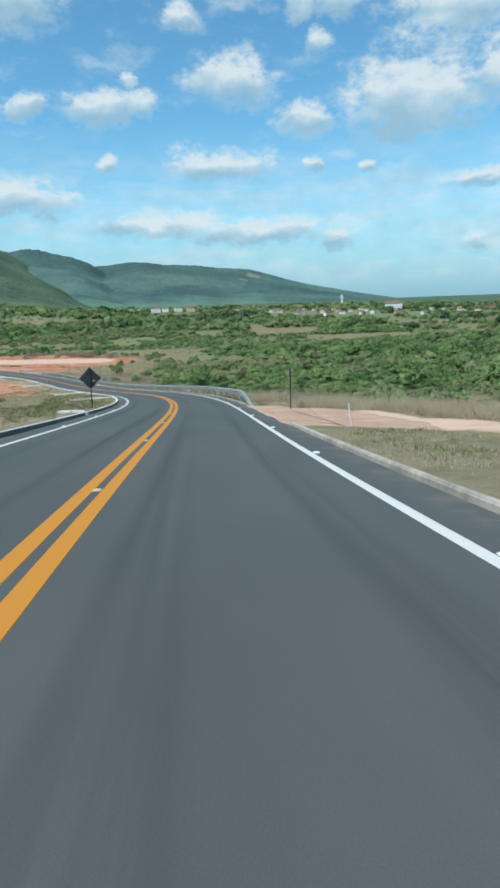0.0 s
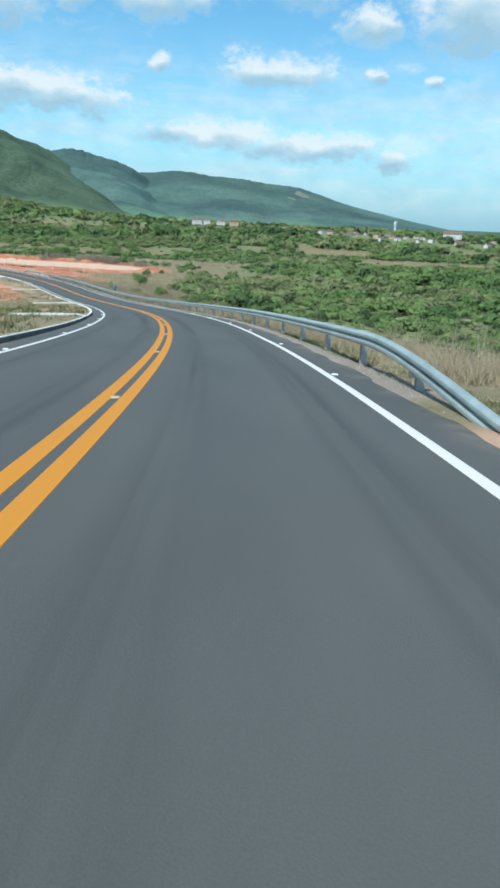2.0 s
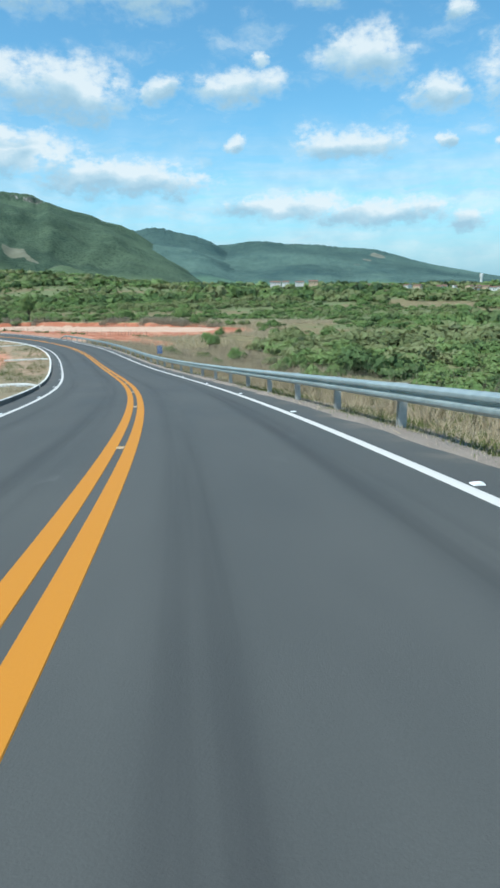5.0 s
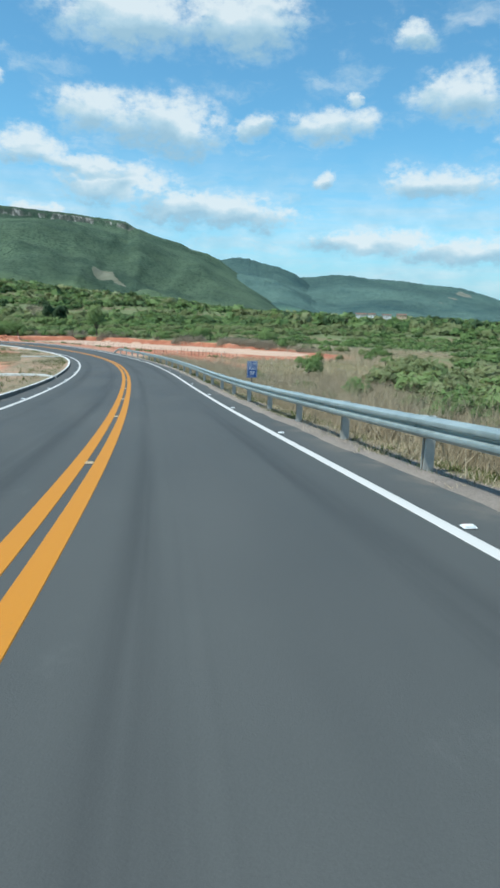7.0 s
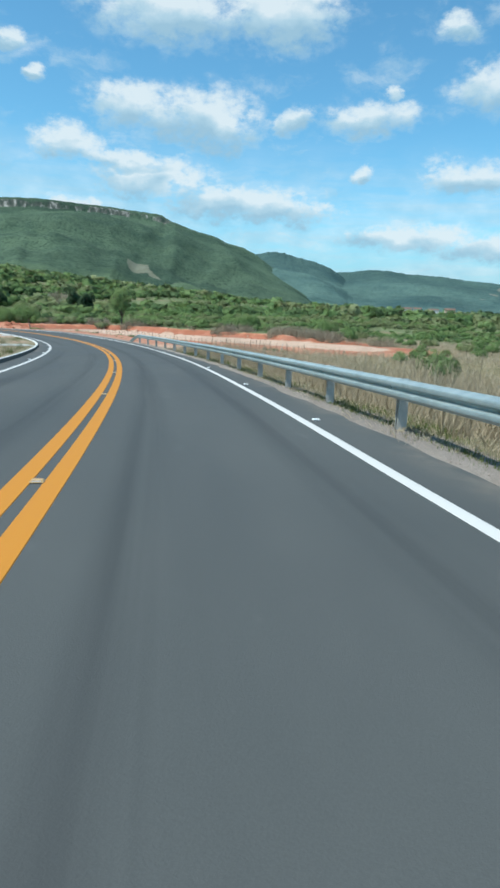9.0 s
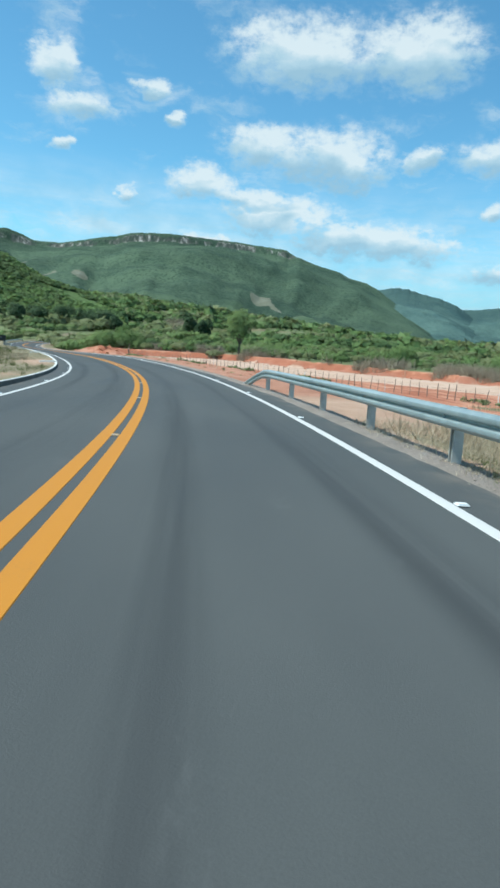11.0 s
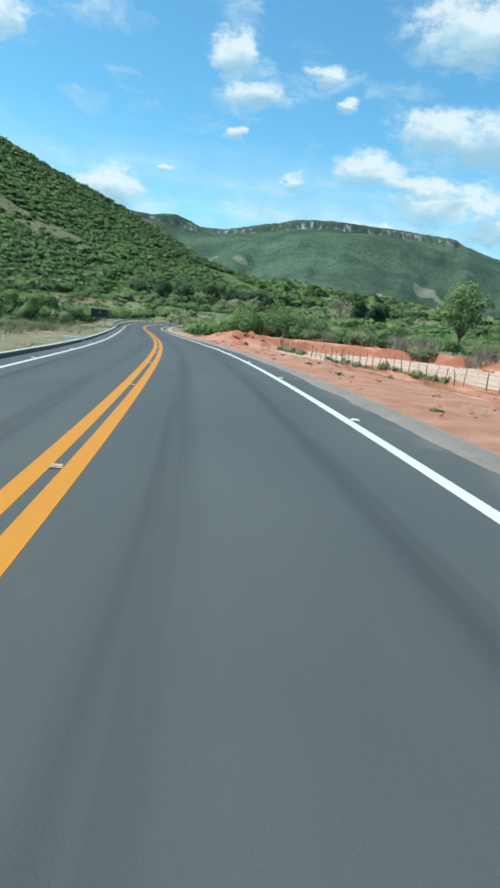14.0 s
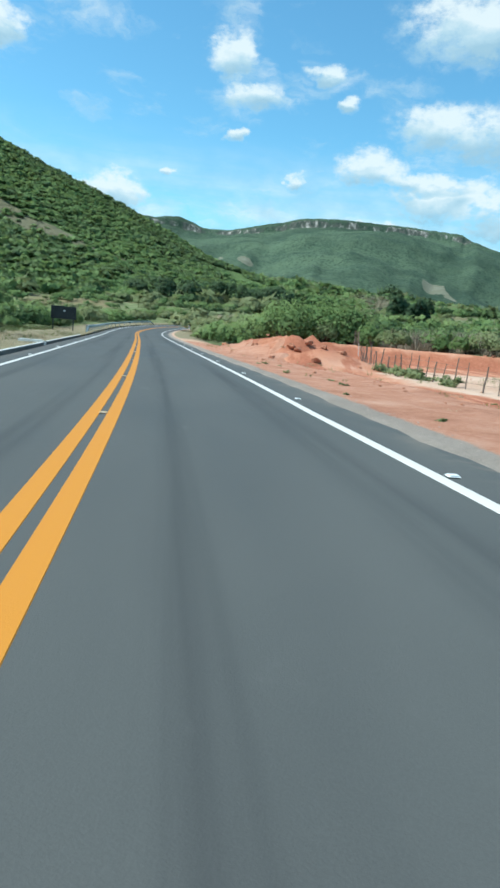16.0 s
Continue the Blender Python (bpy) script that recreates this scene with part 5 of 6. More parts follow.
def blades(foot, way, width, rng):
    """Thin upright triangles from their feet along way."""
    n = len(foot)
    side = np.cross(way, rng.normal(0, 1, (n, 3)))
    side /= np.linalg.norm(side, axis=1, keepdims=True) + 1e-9
    w = width * rng.uniform(0.5, 1.4, (n, 1))
    return np.stack([foot - side * w, foot + side * w, foot + way], 1)


def spread(protos, x, y, z, scale, rng, tall=1.0, vary=0.22):
    """Many turned and scaled copies of leaf clusters as one array."""
    tris, tones, outs = [], [], []
    pick = rng.randint(0, len(protos), len(x))
    turn = rng.uniform(0, 6.283, len(x))
    for k, (pt, tn, po) in enumerate(protos):
        m = pick == k
        if not m.any():
            continue
        c, s = np.cos(turn[m])[:, None, None], np.sin(turn[m])[:, None, None]
        sc = scale[m][:, None, None]
        q = np.stack([(pt[None, ..., 0] * c - pt[None, ..., 1] * s) * sc + x[m][:, None, None],
                      (pt[None, ..., 0] * s + pt[None, ..., 1] * c) * sc + y[m][:, None, None],
                      pt[None, ..., 2] * sc * rng.uniform(0.8, 1.2, (m.sum(), 1, 1)) * tall + z[m][:, None, None]], -1)
        tris.append(q.reshape(-1, 3, 3))
        own = rng.normal(0, vary, (m.sum(), 1))
        tones.append((tn[None, :] + own).ravel())
        c, s = c[:, 0], s[:, 0]
        outs.append(np.stack([po[None, :, 0] * c - po[None, :, 1] * s, po[None, :, 0] * s + po[None, :, 1] * c, po[None, :, 2] + 0 * c], -1).reshape(-1, 3))
    return np.concatenate(tris), np.concatenate(tones), np.concatenate(outs)


def in_view(x, y):
    """Whether a place lies ahead of some stretch of the road."""
    seen = np.zeros(np.shape(x), bool)
    for s in np.arange(-20, 262, 20.0):
        px, py, psi = np.interp(s, SS, RX), np.interp(s, SS, RY), np.interp(s, SS, PSI)
        az = np.arctan2(-(x - px), y - py)
        off = (az - psi + math.pi) % (2 * math.pi) - math.pi
        seen |= (np.abs(off) < radians(31))
    return seen


def jitter_grid(x0, x1, y0, y1, cell, rng):
    gx, gy = np.meshgrid(np.arange(x0, x1, cell), np.arange(y0, y1, cell))
    return (gx + rng.uniform(-0.48, 0.48, gx.shape) * cell).ravel(), (gy + rng.uniform(-0.48, 0.48, gy.shape) * cell).ravel()


def wild(x, y, s, d):
    """How far scrub grows at a place."""
    zone = zones(x, y, s, d)
    c = capsule(x, y, CLEARING[0], CLEARING[1]) + 5 * fbm(x / 14, y / 14, 3)
    free = np.where(d > 0, np.interp(s, [-47, 5, 25, 40, 90, 120, 150, 175, 300, 335, 360], [13.9, 13.4, 12.3, 12.0, 14.0, 19.0, 26.0, 33.0, 26.0, 11.0, 8.5]),
                    np.interp(s, [-47, 0, 150, 225, 250, 300, 340], [16, 16, 22, 24, 16, 13.5, 9]))
    ok = (np.abs(d) > free + 2.5 * fbm(x / 7, y / 7, 2)) & (c > 24) & (zone[..., 0] < 0.3) & (zone[..., 1] < 0.3)
    ok &= (meadow(x, y) < 0.4) | (fbm(x / 4.5 + 3, y / 4.5, 3) > 0.36)
    ok &= capsule(x, y, (-157.0, 265.5), (-138.0, 249.0)) > 4.5  # kept low in front of the board
    dry = np.where(d < 900, zone[..., 2], 0)
    # gardens and yards are kept open round the village houses
    for hx, hy, k in VILLAGE:
        ok &= np.hypot(x - hx, (y - hy + (95 if hx < 10 else 44)) / (8.0 if hx < 10 else 3.8)) > (16 if hx < 10 else 15.0)
    return ok, dry, zone


# village houses: place and kind
VILLAGE = ((-67, 945, 3), (-49, 938, 0), (-32, 928, 3), (-17, 915, 1), (55, 901, 1), (79, 851, 2), (92, 816, 0), (104, 791, 1), (124, 801, 2), (108, 701, 0),
           (131, 681, 0), (116, 746, 1), (146, 761, 1), (156, 722, 0), (171, 802, 1), (196, 832, 2), (226, 702, 1), (248, 692, 0), (242, 802, 1), (258, 822, 0),
           (289, 657, 1), (314, 743, 0), (341, 763, 3), (295, 862, 2), (325, 903, 0), (367, 883, 1), (15, 986, 2), (185, 907, 0), (210, 922, 1), (281, 927, 9),
           (135, 871, 0), (160, 892, 2), (220, 862, 0), (176, 702, 2), (201, 742, 0), (271, 762, 2), (306, 803, 0), (356, 693, 0), (381, 743, 1), (391, 803, 2),
           (83, 941, 0), (105, 911, 2), (235, 942, 0), (260, 882, 2), (345, 833, 0), (405, 873, 3))


def build_scrub():
    rng = RNG
    fine = [crown(rng, bush_lobes(rng, 1.0, 1.15, 7), 350, 0.14) for _ in range(5)]
    mid = [crown(rng, bush_lobes(rng, 1.0, 1.1, 6), 215, 0.18) for _ in range(5)]
    rough = [crown(rng, bush_lobes(rng, 1.0, 1.05, 5), 78, 0.33) for _ in range(5)]
    far = [crown(rng, bush_lobes(rng, 1.0, 0.95, 4), 40, 0.48) for _ in range(4)]

    def fill(name, protos, x, y, keep, size, mats, label, holes=0.0):
        z, s, d = land(x, y)
        ok, dry, zone = wild(x, y, s, d)
        dense = 2.3 * fbm(x / 34, y / 34, 4) + 0.12 - holes - 0.55 * np.clip(dry, 0, 1) * (np.abs(d) < 60)
        dense = dense + 0.75 * (1 - step(y, 270, 350)) * step(x, -15, 15)  # unbroken below the first bend
        dense = np.where(s > 322, 1.0, dense)
        sparse = 0.42 + 1.5 * dense < 0.25
        ok &= keep(x, y, s, d) & in_view(x, y) & (rng.rand(len(x)) < np.clip(0.42 + 1.5 * dense, 0.25, 1.0))
        ok &= ~((zone[..., 2] > 0.5) & (np.abs(d) > 60) & (rng.rand(len(x)) > np.where(zone[..., 2] > 0.7, 0.04, 0.3)))
        x, y, z, sparse = x[ok], y[ok], z[ok], sparse[ok]
        kind = fbm(x / 45 + 9, y / 45, 2) + rng.normal(0, 0.32, len(x))
        scale = size * rng.uniform(0.5, 1.35, len(x)) * (1 + 0.4 * (rng.rand(len(x)) < 0.12)) * (1 + 0.5 * fbm(x / 60 + 17, y / 60, 2)) * np.where(sparse, 0.42, 1.0) * (1 - 0.35 * (1 - step(np.hypot(x + 25, (y - 360) / 1.6), 55, 90)))
        for tag, mat, m in (("green", mats[0], (kind > -0.22) & (kind < 0.52)), ("dark", mats[1], kind >= 0.52), ("olive", mats[2], kind <= -0.22)):
            if m.sum() > 3:
                if name == "far_woods":
                    scale[m] = scale[m] * 0.9
                elif tag == "dark":
                    scale[m] = scale[m] * np.where(rng.rand(m.sum()) < 0.2, 1.4, 1.0)
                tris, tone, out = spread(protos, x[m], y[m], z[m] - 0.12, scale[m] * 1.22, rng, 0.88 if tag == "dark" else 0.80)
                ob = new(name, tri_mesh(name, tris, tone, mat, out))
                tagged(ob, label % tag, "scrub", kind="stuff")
    mats = (LEAF, LEAF_DARK, LEAF_OLIVE)
    x, y = jitter_grid(-335, 190, 10, 400, 3.3, rng)
    fill("scrub", fine, x, y, lambda x, y, s, d: (np.abs(d) < 62) & ((d > 34) | (d < -10) | ((s > 322) & (d > 7))) & ((y < 330) | (rng.rand(len(x)) < 0.4)), 2.1, mats, "dense %s scrub bushes on the slope below the road")
    x, y = jitter_grid(-330, 300, 60, 440, 4.5, rng)
    fill("scrub", mid, x, y, lambda x, y, s, d: (np.abs(d) >= 62) & (np.hypot(x + 40, y - 120) < 330), 2.75, mats, "dense %s scrub on the plain", -0.15)
    x, y = jitter_grid(-620, 560, 250, 760, 6.2, rng)
    fill("scrub", rough, x, y, lambda x, y, s, d: (np.hypot(x + 40, y - 120) >= 330) & (np.hypot(x + 40, y - 120) < 640), 3.7, mats, "%s woodland on the plain", -0.15)
    x, y = jitter_grid(-1250, 900, 500, 1500, 10.5, rng)
    fill("far_woods", far, x, y, lambda x, y, s, d: (np.hypot(x + 40, y - 120) >= 640) & (np.hypot(x + 40, y - 120) < 1380), 6.0, mats, "far %s woodland on the plain", -0.2)
    # dark shade trees in clumps round the village and its fields
    x, y = jitter_grid(-130, 470, 500, 1000, 12.0, rng)
    z, s, d = land(x, y)
    ok = wild(x, y, s, d)[0] & in_view(x, y) & (fbm(x / 55 + 2, y / 80, 3) + rng.normal(0, 0.1, len(x)) > 0.26)
    tris, tone, out = spread(rough, x[ok], y[ok], z[ok] - 0.3, rng.uniform(4.2, 8.0, ok.sum()), rng, 0.95)
    tagged(new("shade_trees", tri_mesh("shade_trees", tris, tone + 0.15, LEAF_DEEP, out)), "dark green shade trees in clumps round the village", "trees", kind="stuff")
    x, y = jitter_grid(-330, 260, -120, 330, 7.5, rng)
    z, s, d = land(x, y)
    ok, dry, zone = wild(x, y, s, d)
    ok &= ~in_view(x, y) & (rng.rand(len(x)) < 0.8)
    tris, tone, out = spread(far, x[ok], y[ok], z[ok] - 0.15, rng.uniform(2.4, 4.6, ok.sum()), rng, 0.75)
    tagged(new("scrub", tri_mesh("scrub", tris, tone, LEAF, out)), "green scrub beside and behind the road", "scrub", kind="stuff")


def build_hill_scrub():
    rng = RNG
    near = [crown(rng, bush_lobes(rng, 1.0, 1.0, 4), 34, 0.56) for _ in range(4)]
    for name, count, size, mats, az, protos in (("hill_near", 12500, 3.0, (LEAF_DARK, LEAF), (29, 66), near),):
        x, y, z, A, U, stone = HILLS[name]
        cols = np.where((A[0] > az[0]) & (A[0] < az[1]))[0]
        rows = np.where(U[:, 0] <= 1.02)[0]
        i, j = rng.choice(rows[:-1], count), rng.choice(cols[:-1], count)
        f, g = rng.rand(count), rng.rand(count)

        def at(q):
            return (q[i, j] * (1 - f) + q[i + 1, j] * f) * (1 - g) + (q[i, j + 1] * (1 - f) + q[i + 1, j + 1] * f) * g
        px, py, pz = at(x), at(y), at(z)
        ok = (at(stone) < 0.3) | (rng.rand(count) < 0.12)
        ok &= fbm(px / 40 + 3, py / 40, 3) > -0.45
        px, py, pz = px[ok], py[ok], pz[ok]
        kind = fbm(px / 60, py / 60, 2) + rng.normal(0, 0.3, len(px))
        scale = size * rng.uniform(0.45, 1.5, len(px))
        for mat, m in ((mats[0], kind > 0.12), (mats[1], kind <= 0.12)):
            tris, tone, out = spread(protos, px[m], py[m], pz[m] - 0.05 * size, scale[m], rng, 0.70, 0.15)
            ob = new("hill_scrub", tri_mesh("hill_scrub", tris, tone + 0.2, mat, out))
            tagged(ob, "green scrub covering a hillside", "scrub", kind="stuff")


def build_bushes():
    """The bushes and small trees next to the road, each a thing of its own."""
    rng = np.random.RandomState(4)
    kinds = []
    for k in range(4):
        kinds.append((plant("bush", 30 + k, bush_lobes(np.random.RandomState(30 + k), 1.7, 2.3, 8), 0.5, 0.07, 1150, 0.175, LEAF, "dense green bush with fine leaves", "bush", "roadside bushes"), 0.55))
    for k in range(2):
        kinds.append((plant("bush", 40 + k, bush_lobes(np.random.RandomState(40 + k), 1.5, 1.9, 7), 0.4, 0.06, 920, 0.165, LEAF_OLIVE, "dull olive bush on dry ground", "bush", "roadside bushes"), 0.28))
    for k in range(2):
        kinds.append((plant("tree", 50 + k, tree_lobes(np.random.RandomState(50 + k), 2.2, 0.9, 3.9, 8), 1.2, 0.10, 1200, 0.2, LEAF, "small thorny tree with a spreading green crown", "tree", "small roadside trees"), 0.17))
    x, y = jitter_grid(-190, 60, -26, 330, 3.0, rng)
    z, s, d = land(x, y)
    ok, dry, zone = wild(x, y, s, d)
    ok &= (((d > 0) & (d <= 34)) | ((d < 0) & (d > -34) & (s > 225))) & in_view(x, y) & (s > -26) & (s < 400)
    ok &= rng.rand(len(x)) < np.where(d > 0, np.clip(1.15 - 0.45 * dry + fbm(x / 16, y / 16, 2), 0.1, 1.0), 0.5)
    c = capsule(x, y, CLEARING[0], CLEARING[1])
    hedge = (c > 25.5) & (c < 34) & (y > 257 - 0.3 * (x + 90)) & (d > 18) & (rng.rand(len(x)) < 0.75)
    field = (d > 18) & (d < 75) & (s > 128) & (s < 235) & (c > 25) & ((d > 34) | (s < 175)) & (rng.rand(len(x)) < 0.22)
    far_side = np.where(hedge | field)[0]
    rng.shuffle(far_side)
    idx = np.where(ok & ~hedge)[0]
    rng.shuffle(idx)
    idx = np.concatenate([idx[:230], far_side[:100]])
    weights = np.array([w / n for w, n in ((0.55, 4),) * 4 + ((0.28, 2),) * 2 + ((0.17, 2),) * 2])
    used = set()
    for i in idx:
        k = rng.choice(len(kinds), p=weights / weights.sum())
        if k > 5 and d[i] > 0 and s[i] > 110:
            continue  # only bushes stand in the meadow
        proto = kinds[k][0]
        sc = rng.uniform(0.7, 1.3)
        m = pose(x[i], y[i], z[i] - 0.08, 0, 0, rng.uniform(0, 360))
        if k not in used:
            proto.matrix_world = m
            used.add(k)
            continue
        ob = copy_thing(proto, m)
        ob.scale = (sc, sc, sc * rng.uniform(0.85, 1.1))
    for k, (proto, _) in enumerate(kinds):
        if k not in used:
            proto.matrix_world = pose(30 + 4 * k, 90, ground_at(30 + 4 * k, 90))


def build_trees():
    """Trees that stand out on their own."""
    def put(ob, x, y, turn=0.0, sink=0.1):
        ob.matrix_world = pose(x, y, ground_at(x, y) - sink, 0, 0, turn)
    put(plant("tree", 70, tree_lobes(np.random.RandomState(70), 4.1, 1.5, 11.0, 17), 2.2, 0.20, 4600, 0.25, LEAF, "tall feathery green tree behind the red clearing", "tree"), -111.4, 293.6)
    for k, (x, y, w, h) in enumerate(((-138.0, 289.0, 4.6, 6.9), (-143.0, 283.5, 4.4, 6.6), (-140.0, 287.0, 5.0, 7.6), (-147.0, 286.0, 4.2, 6.0), (-98.0, 286.0, 3.6, 4.6), (-101.5, 288.0, 3.4, 4.2), (-70.0, 281.0, 4.0, 5.6), (-75.5, 283.5, 3.6, 4.8), (-54.0, 296.0, 3.8, 5.4))):
        put(plant("tree", 80 + k, bush_lobes(np.random.RandomState(80 + k), w, h, 13), 0.9, 0.16, 4600, 0.22, LEAF, "broad dense green tree at the edge of the clearing", "tree", "trees behind the clearing"), x, y, 0.0, 0.85)
    for k, (x, y, w, h) in enumerate(((-195, 406, 5.4, 13.0), (-186, 403, 4.4, 9.8), (-208, 438, 5.0, 8.5), (-286, 426, 8.0, 13.0), (-298, 420, 7.5, 11.5), (-309, 416, 7.5, 12.0), (-276, 430, 7.0, 11.0), (-322, 412, 7.0, 10.5), (-262, 425, 6.5, 10.5), (-249, 415, 6.5, 11.0), (-238, 408, 5.5, 8.5))):
        put(plant("tree", 100 + k, tree_lobes(np.random.RandomState(100 + k), w, 0.4, h, 12), 2.2, 0.3, 1700, 0.55, LEAF_DEEP, "large dark green mango-like tree", "tree", "dark trees below the hills"), x, y)
    for k in range(18):
        x, y = -92.0 - 3.1 * k, 282.3 + 0.18 * k + 1.8 * math.sin(k * 1.9)
        put(plant("bush", 160 + k, bush_lobes(np.random.RandomState(160 + k), 2.1 + 0.5 * math.sin(k * 2.3), 2.6 + 0.7 * math.sin(k * 3.1), 8), 0.4, 0.07, 1100, 0.18, LEAF if k % 3 else LEAF_OLIVE, "leafy bush on top of the cut bank", "bush", "bushes on the cut bank"), x, y)
    put(bare_plant("bare_tree", 120, 6.2, 10.0, "leafless grey tree among green scrub", "tree"), -204.0, 409.0)
    put(plant("bush", 130, bush_lobes(np.random.RandomState(130), 2.7, 3.7, 9), 0.5, 0.09, 1700, 0.22, LEAF, "round green bush standing in dry grass", "bush"), -25.9, 190.5)
    put(plant("bush", 131, bush_lobes(np.random.RandomState(131), 2.9, 3.4, 9), 0.5, 0.09, 1500, 0.24, LEAF, "round green bush standing in dry grass", "bush"), -44.9, 275.0)
    for k, (x, y, w, h) in enumerate(((-139, 239, 1.5, 1.6), (-143, 250, 1.7, 1.9), (-150, 253, 2.2, 2.4), (-158, 256, 2.6, 2.8), (-166, 262, 2.8, 3.2), (-176, 262, 3.2, 3.4), (-170, 272, 2.6, 3.0), (-146, 247, 1.9, 1.9))):
        put(plant("bush", 140 + k, bush_lobes(np.random.RandomState(140 + k), w, h, 8), 0.4, 0.08, 1100, 0.22, LEAF_OLIVE if k % 2 else LEAF, "leafy bush beside the kerb", "bush", "bushes inside the last bend"), x, y)


def build_grass():
    """Dry and green grass beside the road and on the slope."""
    rng = RNG

    def tufts(name, s, d, per, high, width, mat, label, lean=0.35):
        p = on_road(s, d)
        z, _, _ = land(p[:, 0], p[:, 1], (s, d))
        n = len(s)
        foot = np.repeat(np.stack([p[:, 0], p[:, 1], z - 0.03], -1), per, 0)
        foot[:, :2] += rng.normal(0, 0.09 + 0.05 * high, (n * per, 2))
        size = np.repeat(high * rng.uniform(0.45, 1.3, (n, 1)), per, 0) * rng.uniform(0.6, 1.15, (n * per, 1))
        way = np.concatenate([rng.normal(0, lean, (n * per, 2)), np.ones((n * per, 1))], 1) * size
        tone = np.repeat(rng.rand(n), per) * 0.7 + rng.rand(n * per) * 0.3
        ob = new(name, tri_mesh(name, blades(foot, way, width, rng), tone, mat))
        tagged(ob, label, "grass", kind="stuff")

    def band(count, s0, s1, d0, d1, patch, low=0.0):
        s, d = rng.uniform(s0, s1, count * 3), rng.uniform(d0, d1, count * 3)
        keep = fbm(s / patch, d / (patch * 0.4) + 31, 3) + rng.normal(0, 0.15, len(s)) > low
        return s[keep][:count], d[keep][:count]
    # tall dry grass behind the guardrail and beyond the dirt track
    tufts("dry_grass", *band(13000, 26, 182, 5.4, 14.0, 12, -0.5), 12, 0.60, 0.0075, STRAW, "tall dry straw grass behind the guardrail", 0.42)
    tufts("dry_grass", *band(3600, 95, 172, 5.9, 10.5, 9, -0.35), 13, 1.1, 0.0075, STRAW, "rank dry grass reaching over the guardrail", 0.4)
    s = rng.uniform(-30, 30, 5200)
    far = track_edges(s)[1] + 0.1 + 5.0 * rng.rand(len(s)) ** 1.4
    keep = fbm(s / 4.0, far / 2.5, 3) + rng.normal(0, 0.12, len(s)) > -0.15
    s, far = s[keep], far[keep]
    tufts("dry_grass", s, far, 11, 0.62, 0.009, STRAW, "tall dry straw grass beyond the dirt track", 0.55)
    tufts("dry_grass", *band(7500, 90, 182, 13.0, 34.0, 14, -0.4), 9, 0.95, 0.014, STRAW, "tall dry grass on the slope below the guardrail")
    tufts("dry_twigs", *band(900, 95, 178, 12.0, 30.0, 12, 0.0), 9, 1.9, 0.014, TWIG, "bare grey brush on the slope below the guardrail", 0.5)
    tufts("dry_twigs", *band(1900, 20, 178, 6.6, 17.0, 14, -0.05), 9, 1.4, 0.0075, TWIG, "bare grey stems standing in dry grass", 0.45)
    s = rng.uniform(-30, 30, 420)
    tufts("dry_twigs", s, track_edges(s)[1] + 0.8 + 4.0 * rng.rand(len(s)), 12, 1.1, 0.007, TWIG, "bare grey stems beyond the dirt track", 0.42)
    tufts("grass", *band(7000, 22, 182, 4.66, 5.8, 4, -0.1), 9, 0.11, 0.011, GRASS, "low green grass along the asphalt")
    tufts("dry_grass", *band(6000, 22, 183, 4.62, 6.2, 3, -0.15), 8, 0.13, 0.009, STRAW, "short dry grass along the asphalt", 0.6)
    tufts("grass", *band(2200, 30, 178, 6.4, 13.0, 12, 0.1), 9, 0.5, 0.016, GRASS, "green weeds behind the guardrail")
    tufts("grass", *band(800, -47, 4, 4.75, 8.8, 4, 0.05), 9, 0.13, 0.012, GRASS, "low grass behind the kerb")
    tufts("dry_grass", *band(2600, -47, 5, 4.72, 9.2, 4, -0.1), 9, 0.11, 0.008, STRAW, "short dry grass behind the kerb")
    s, d = rng.uniform(215, 310, 60), rng.uniform(6.0, 15.0, 60)
    tufts("weeds", s, d, 18, 0.16, 0.008, STRAW, "small dry weeds on the bare red earth", 0.7)
    # leafy weeds along the foot of the stake fence and a few on the bare earth
    small = [crown(rng, bush_lobes(rng, 1.0, 1.1, 5), 70, 0.26) for _ in range(4)]
    t = rng.rand(240)
    x, y = np.interp(t, (0, 0.5, 0.85, 1), (-44.0, -84.0, -113.0, -121.0)) + 0.4, np.interp(t, (0, 0.5, 0.85, 1), (218.5, 240.5, 258.0, 265.0)) - 0.5
    keep = fbm(t * 16, t * 0, 3) > -0.05
    x, y = x[keep] + rng.normal(0, 0.3, keep.sum()), y[keep] + rng.normal(0, 0.3, keep.sum())
    tris, tone, out = spread(small, x, y, land(x, y)[0] - 0.05, rng.uniform(0.22, 0.62, len(x)), rng, 1.1)
    tagged(new("weeds", tri_mesh("weeds", tris, tone, LEAF_OLIVE, out)), "leafy weeds along the foot of the fence", "weeds", kind="stuff")
    s, d = rng.uniform(204, 312, 50), 5.2 + np.abs(rng.normal(0, 2.8, 50))
    p = on_road(s, d)
    tris, tone, out = spread(small, p[:, 0], p[:, 1], land(p[:, 0], p[:, 1], (s, d))[0] - 0.04, rng.uniform(0.08, 0.22, 50), rng, 0.7)
    tagged(new("weeds", tri_mesh("weeds", tris, tone, LEAF_OLIVE, out)), "small leafy weeds on the bare red earth", "weeds", kind="stuff")
    # left verge
    tufts("dry_grass", *band(4200, -10, 300, -17.0, -4.85, 10, -0.1), 9, 0.22, 0.012, STRAW, "short dry grass on the verge inside the bend")
    tufts("grass", *band(4200, -10, 315, -18.0, -4.85, 12, 0.05), 9, 0.28, 0.014, GRASS, "patchy green grass on the verge inside the bend")
    tufts("dry_grass", *band(1500, 225, 330, -20.0, -6.5, 8, 0.05), 9, 0.4, 0.011, STRAW, "dry straw grass inside the last bend")
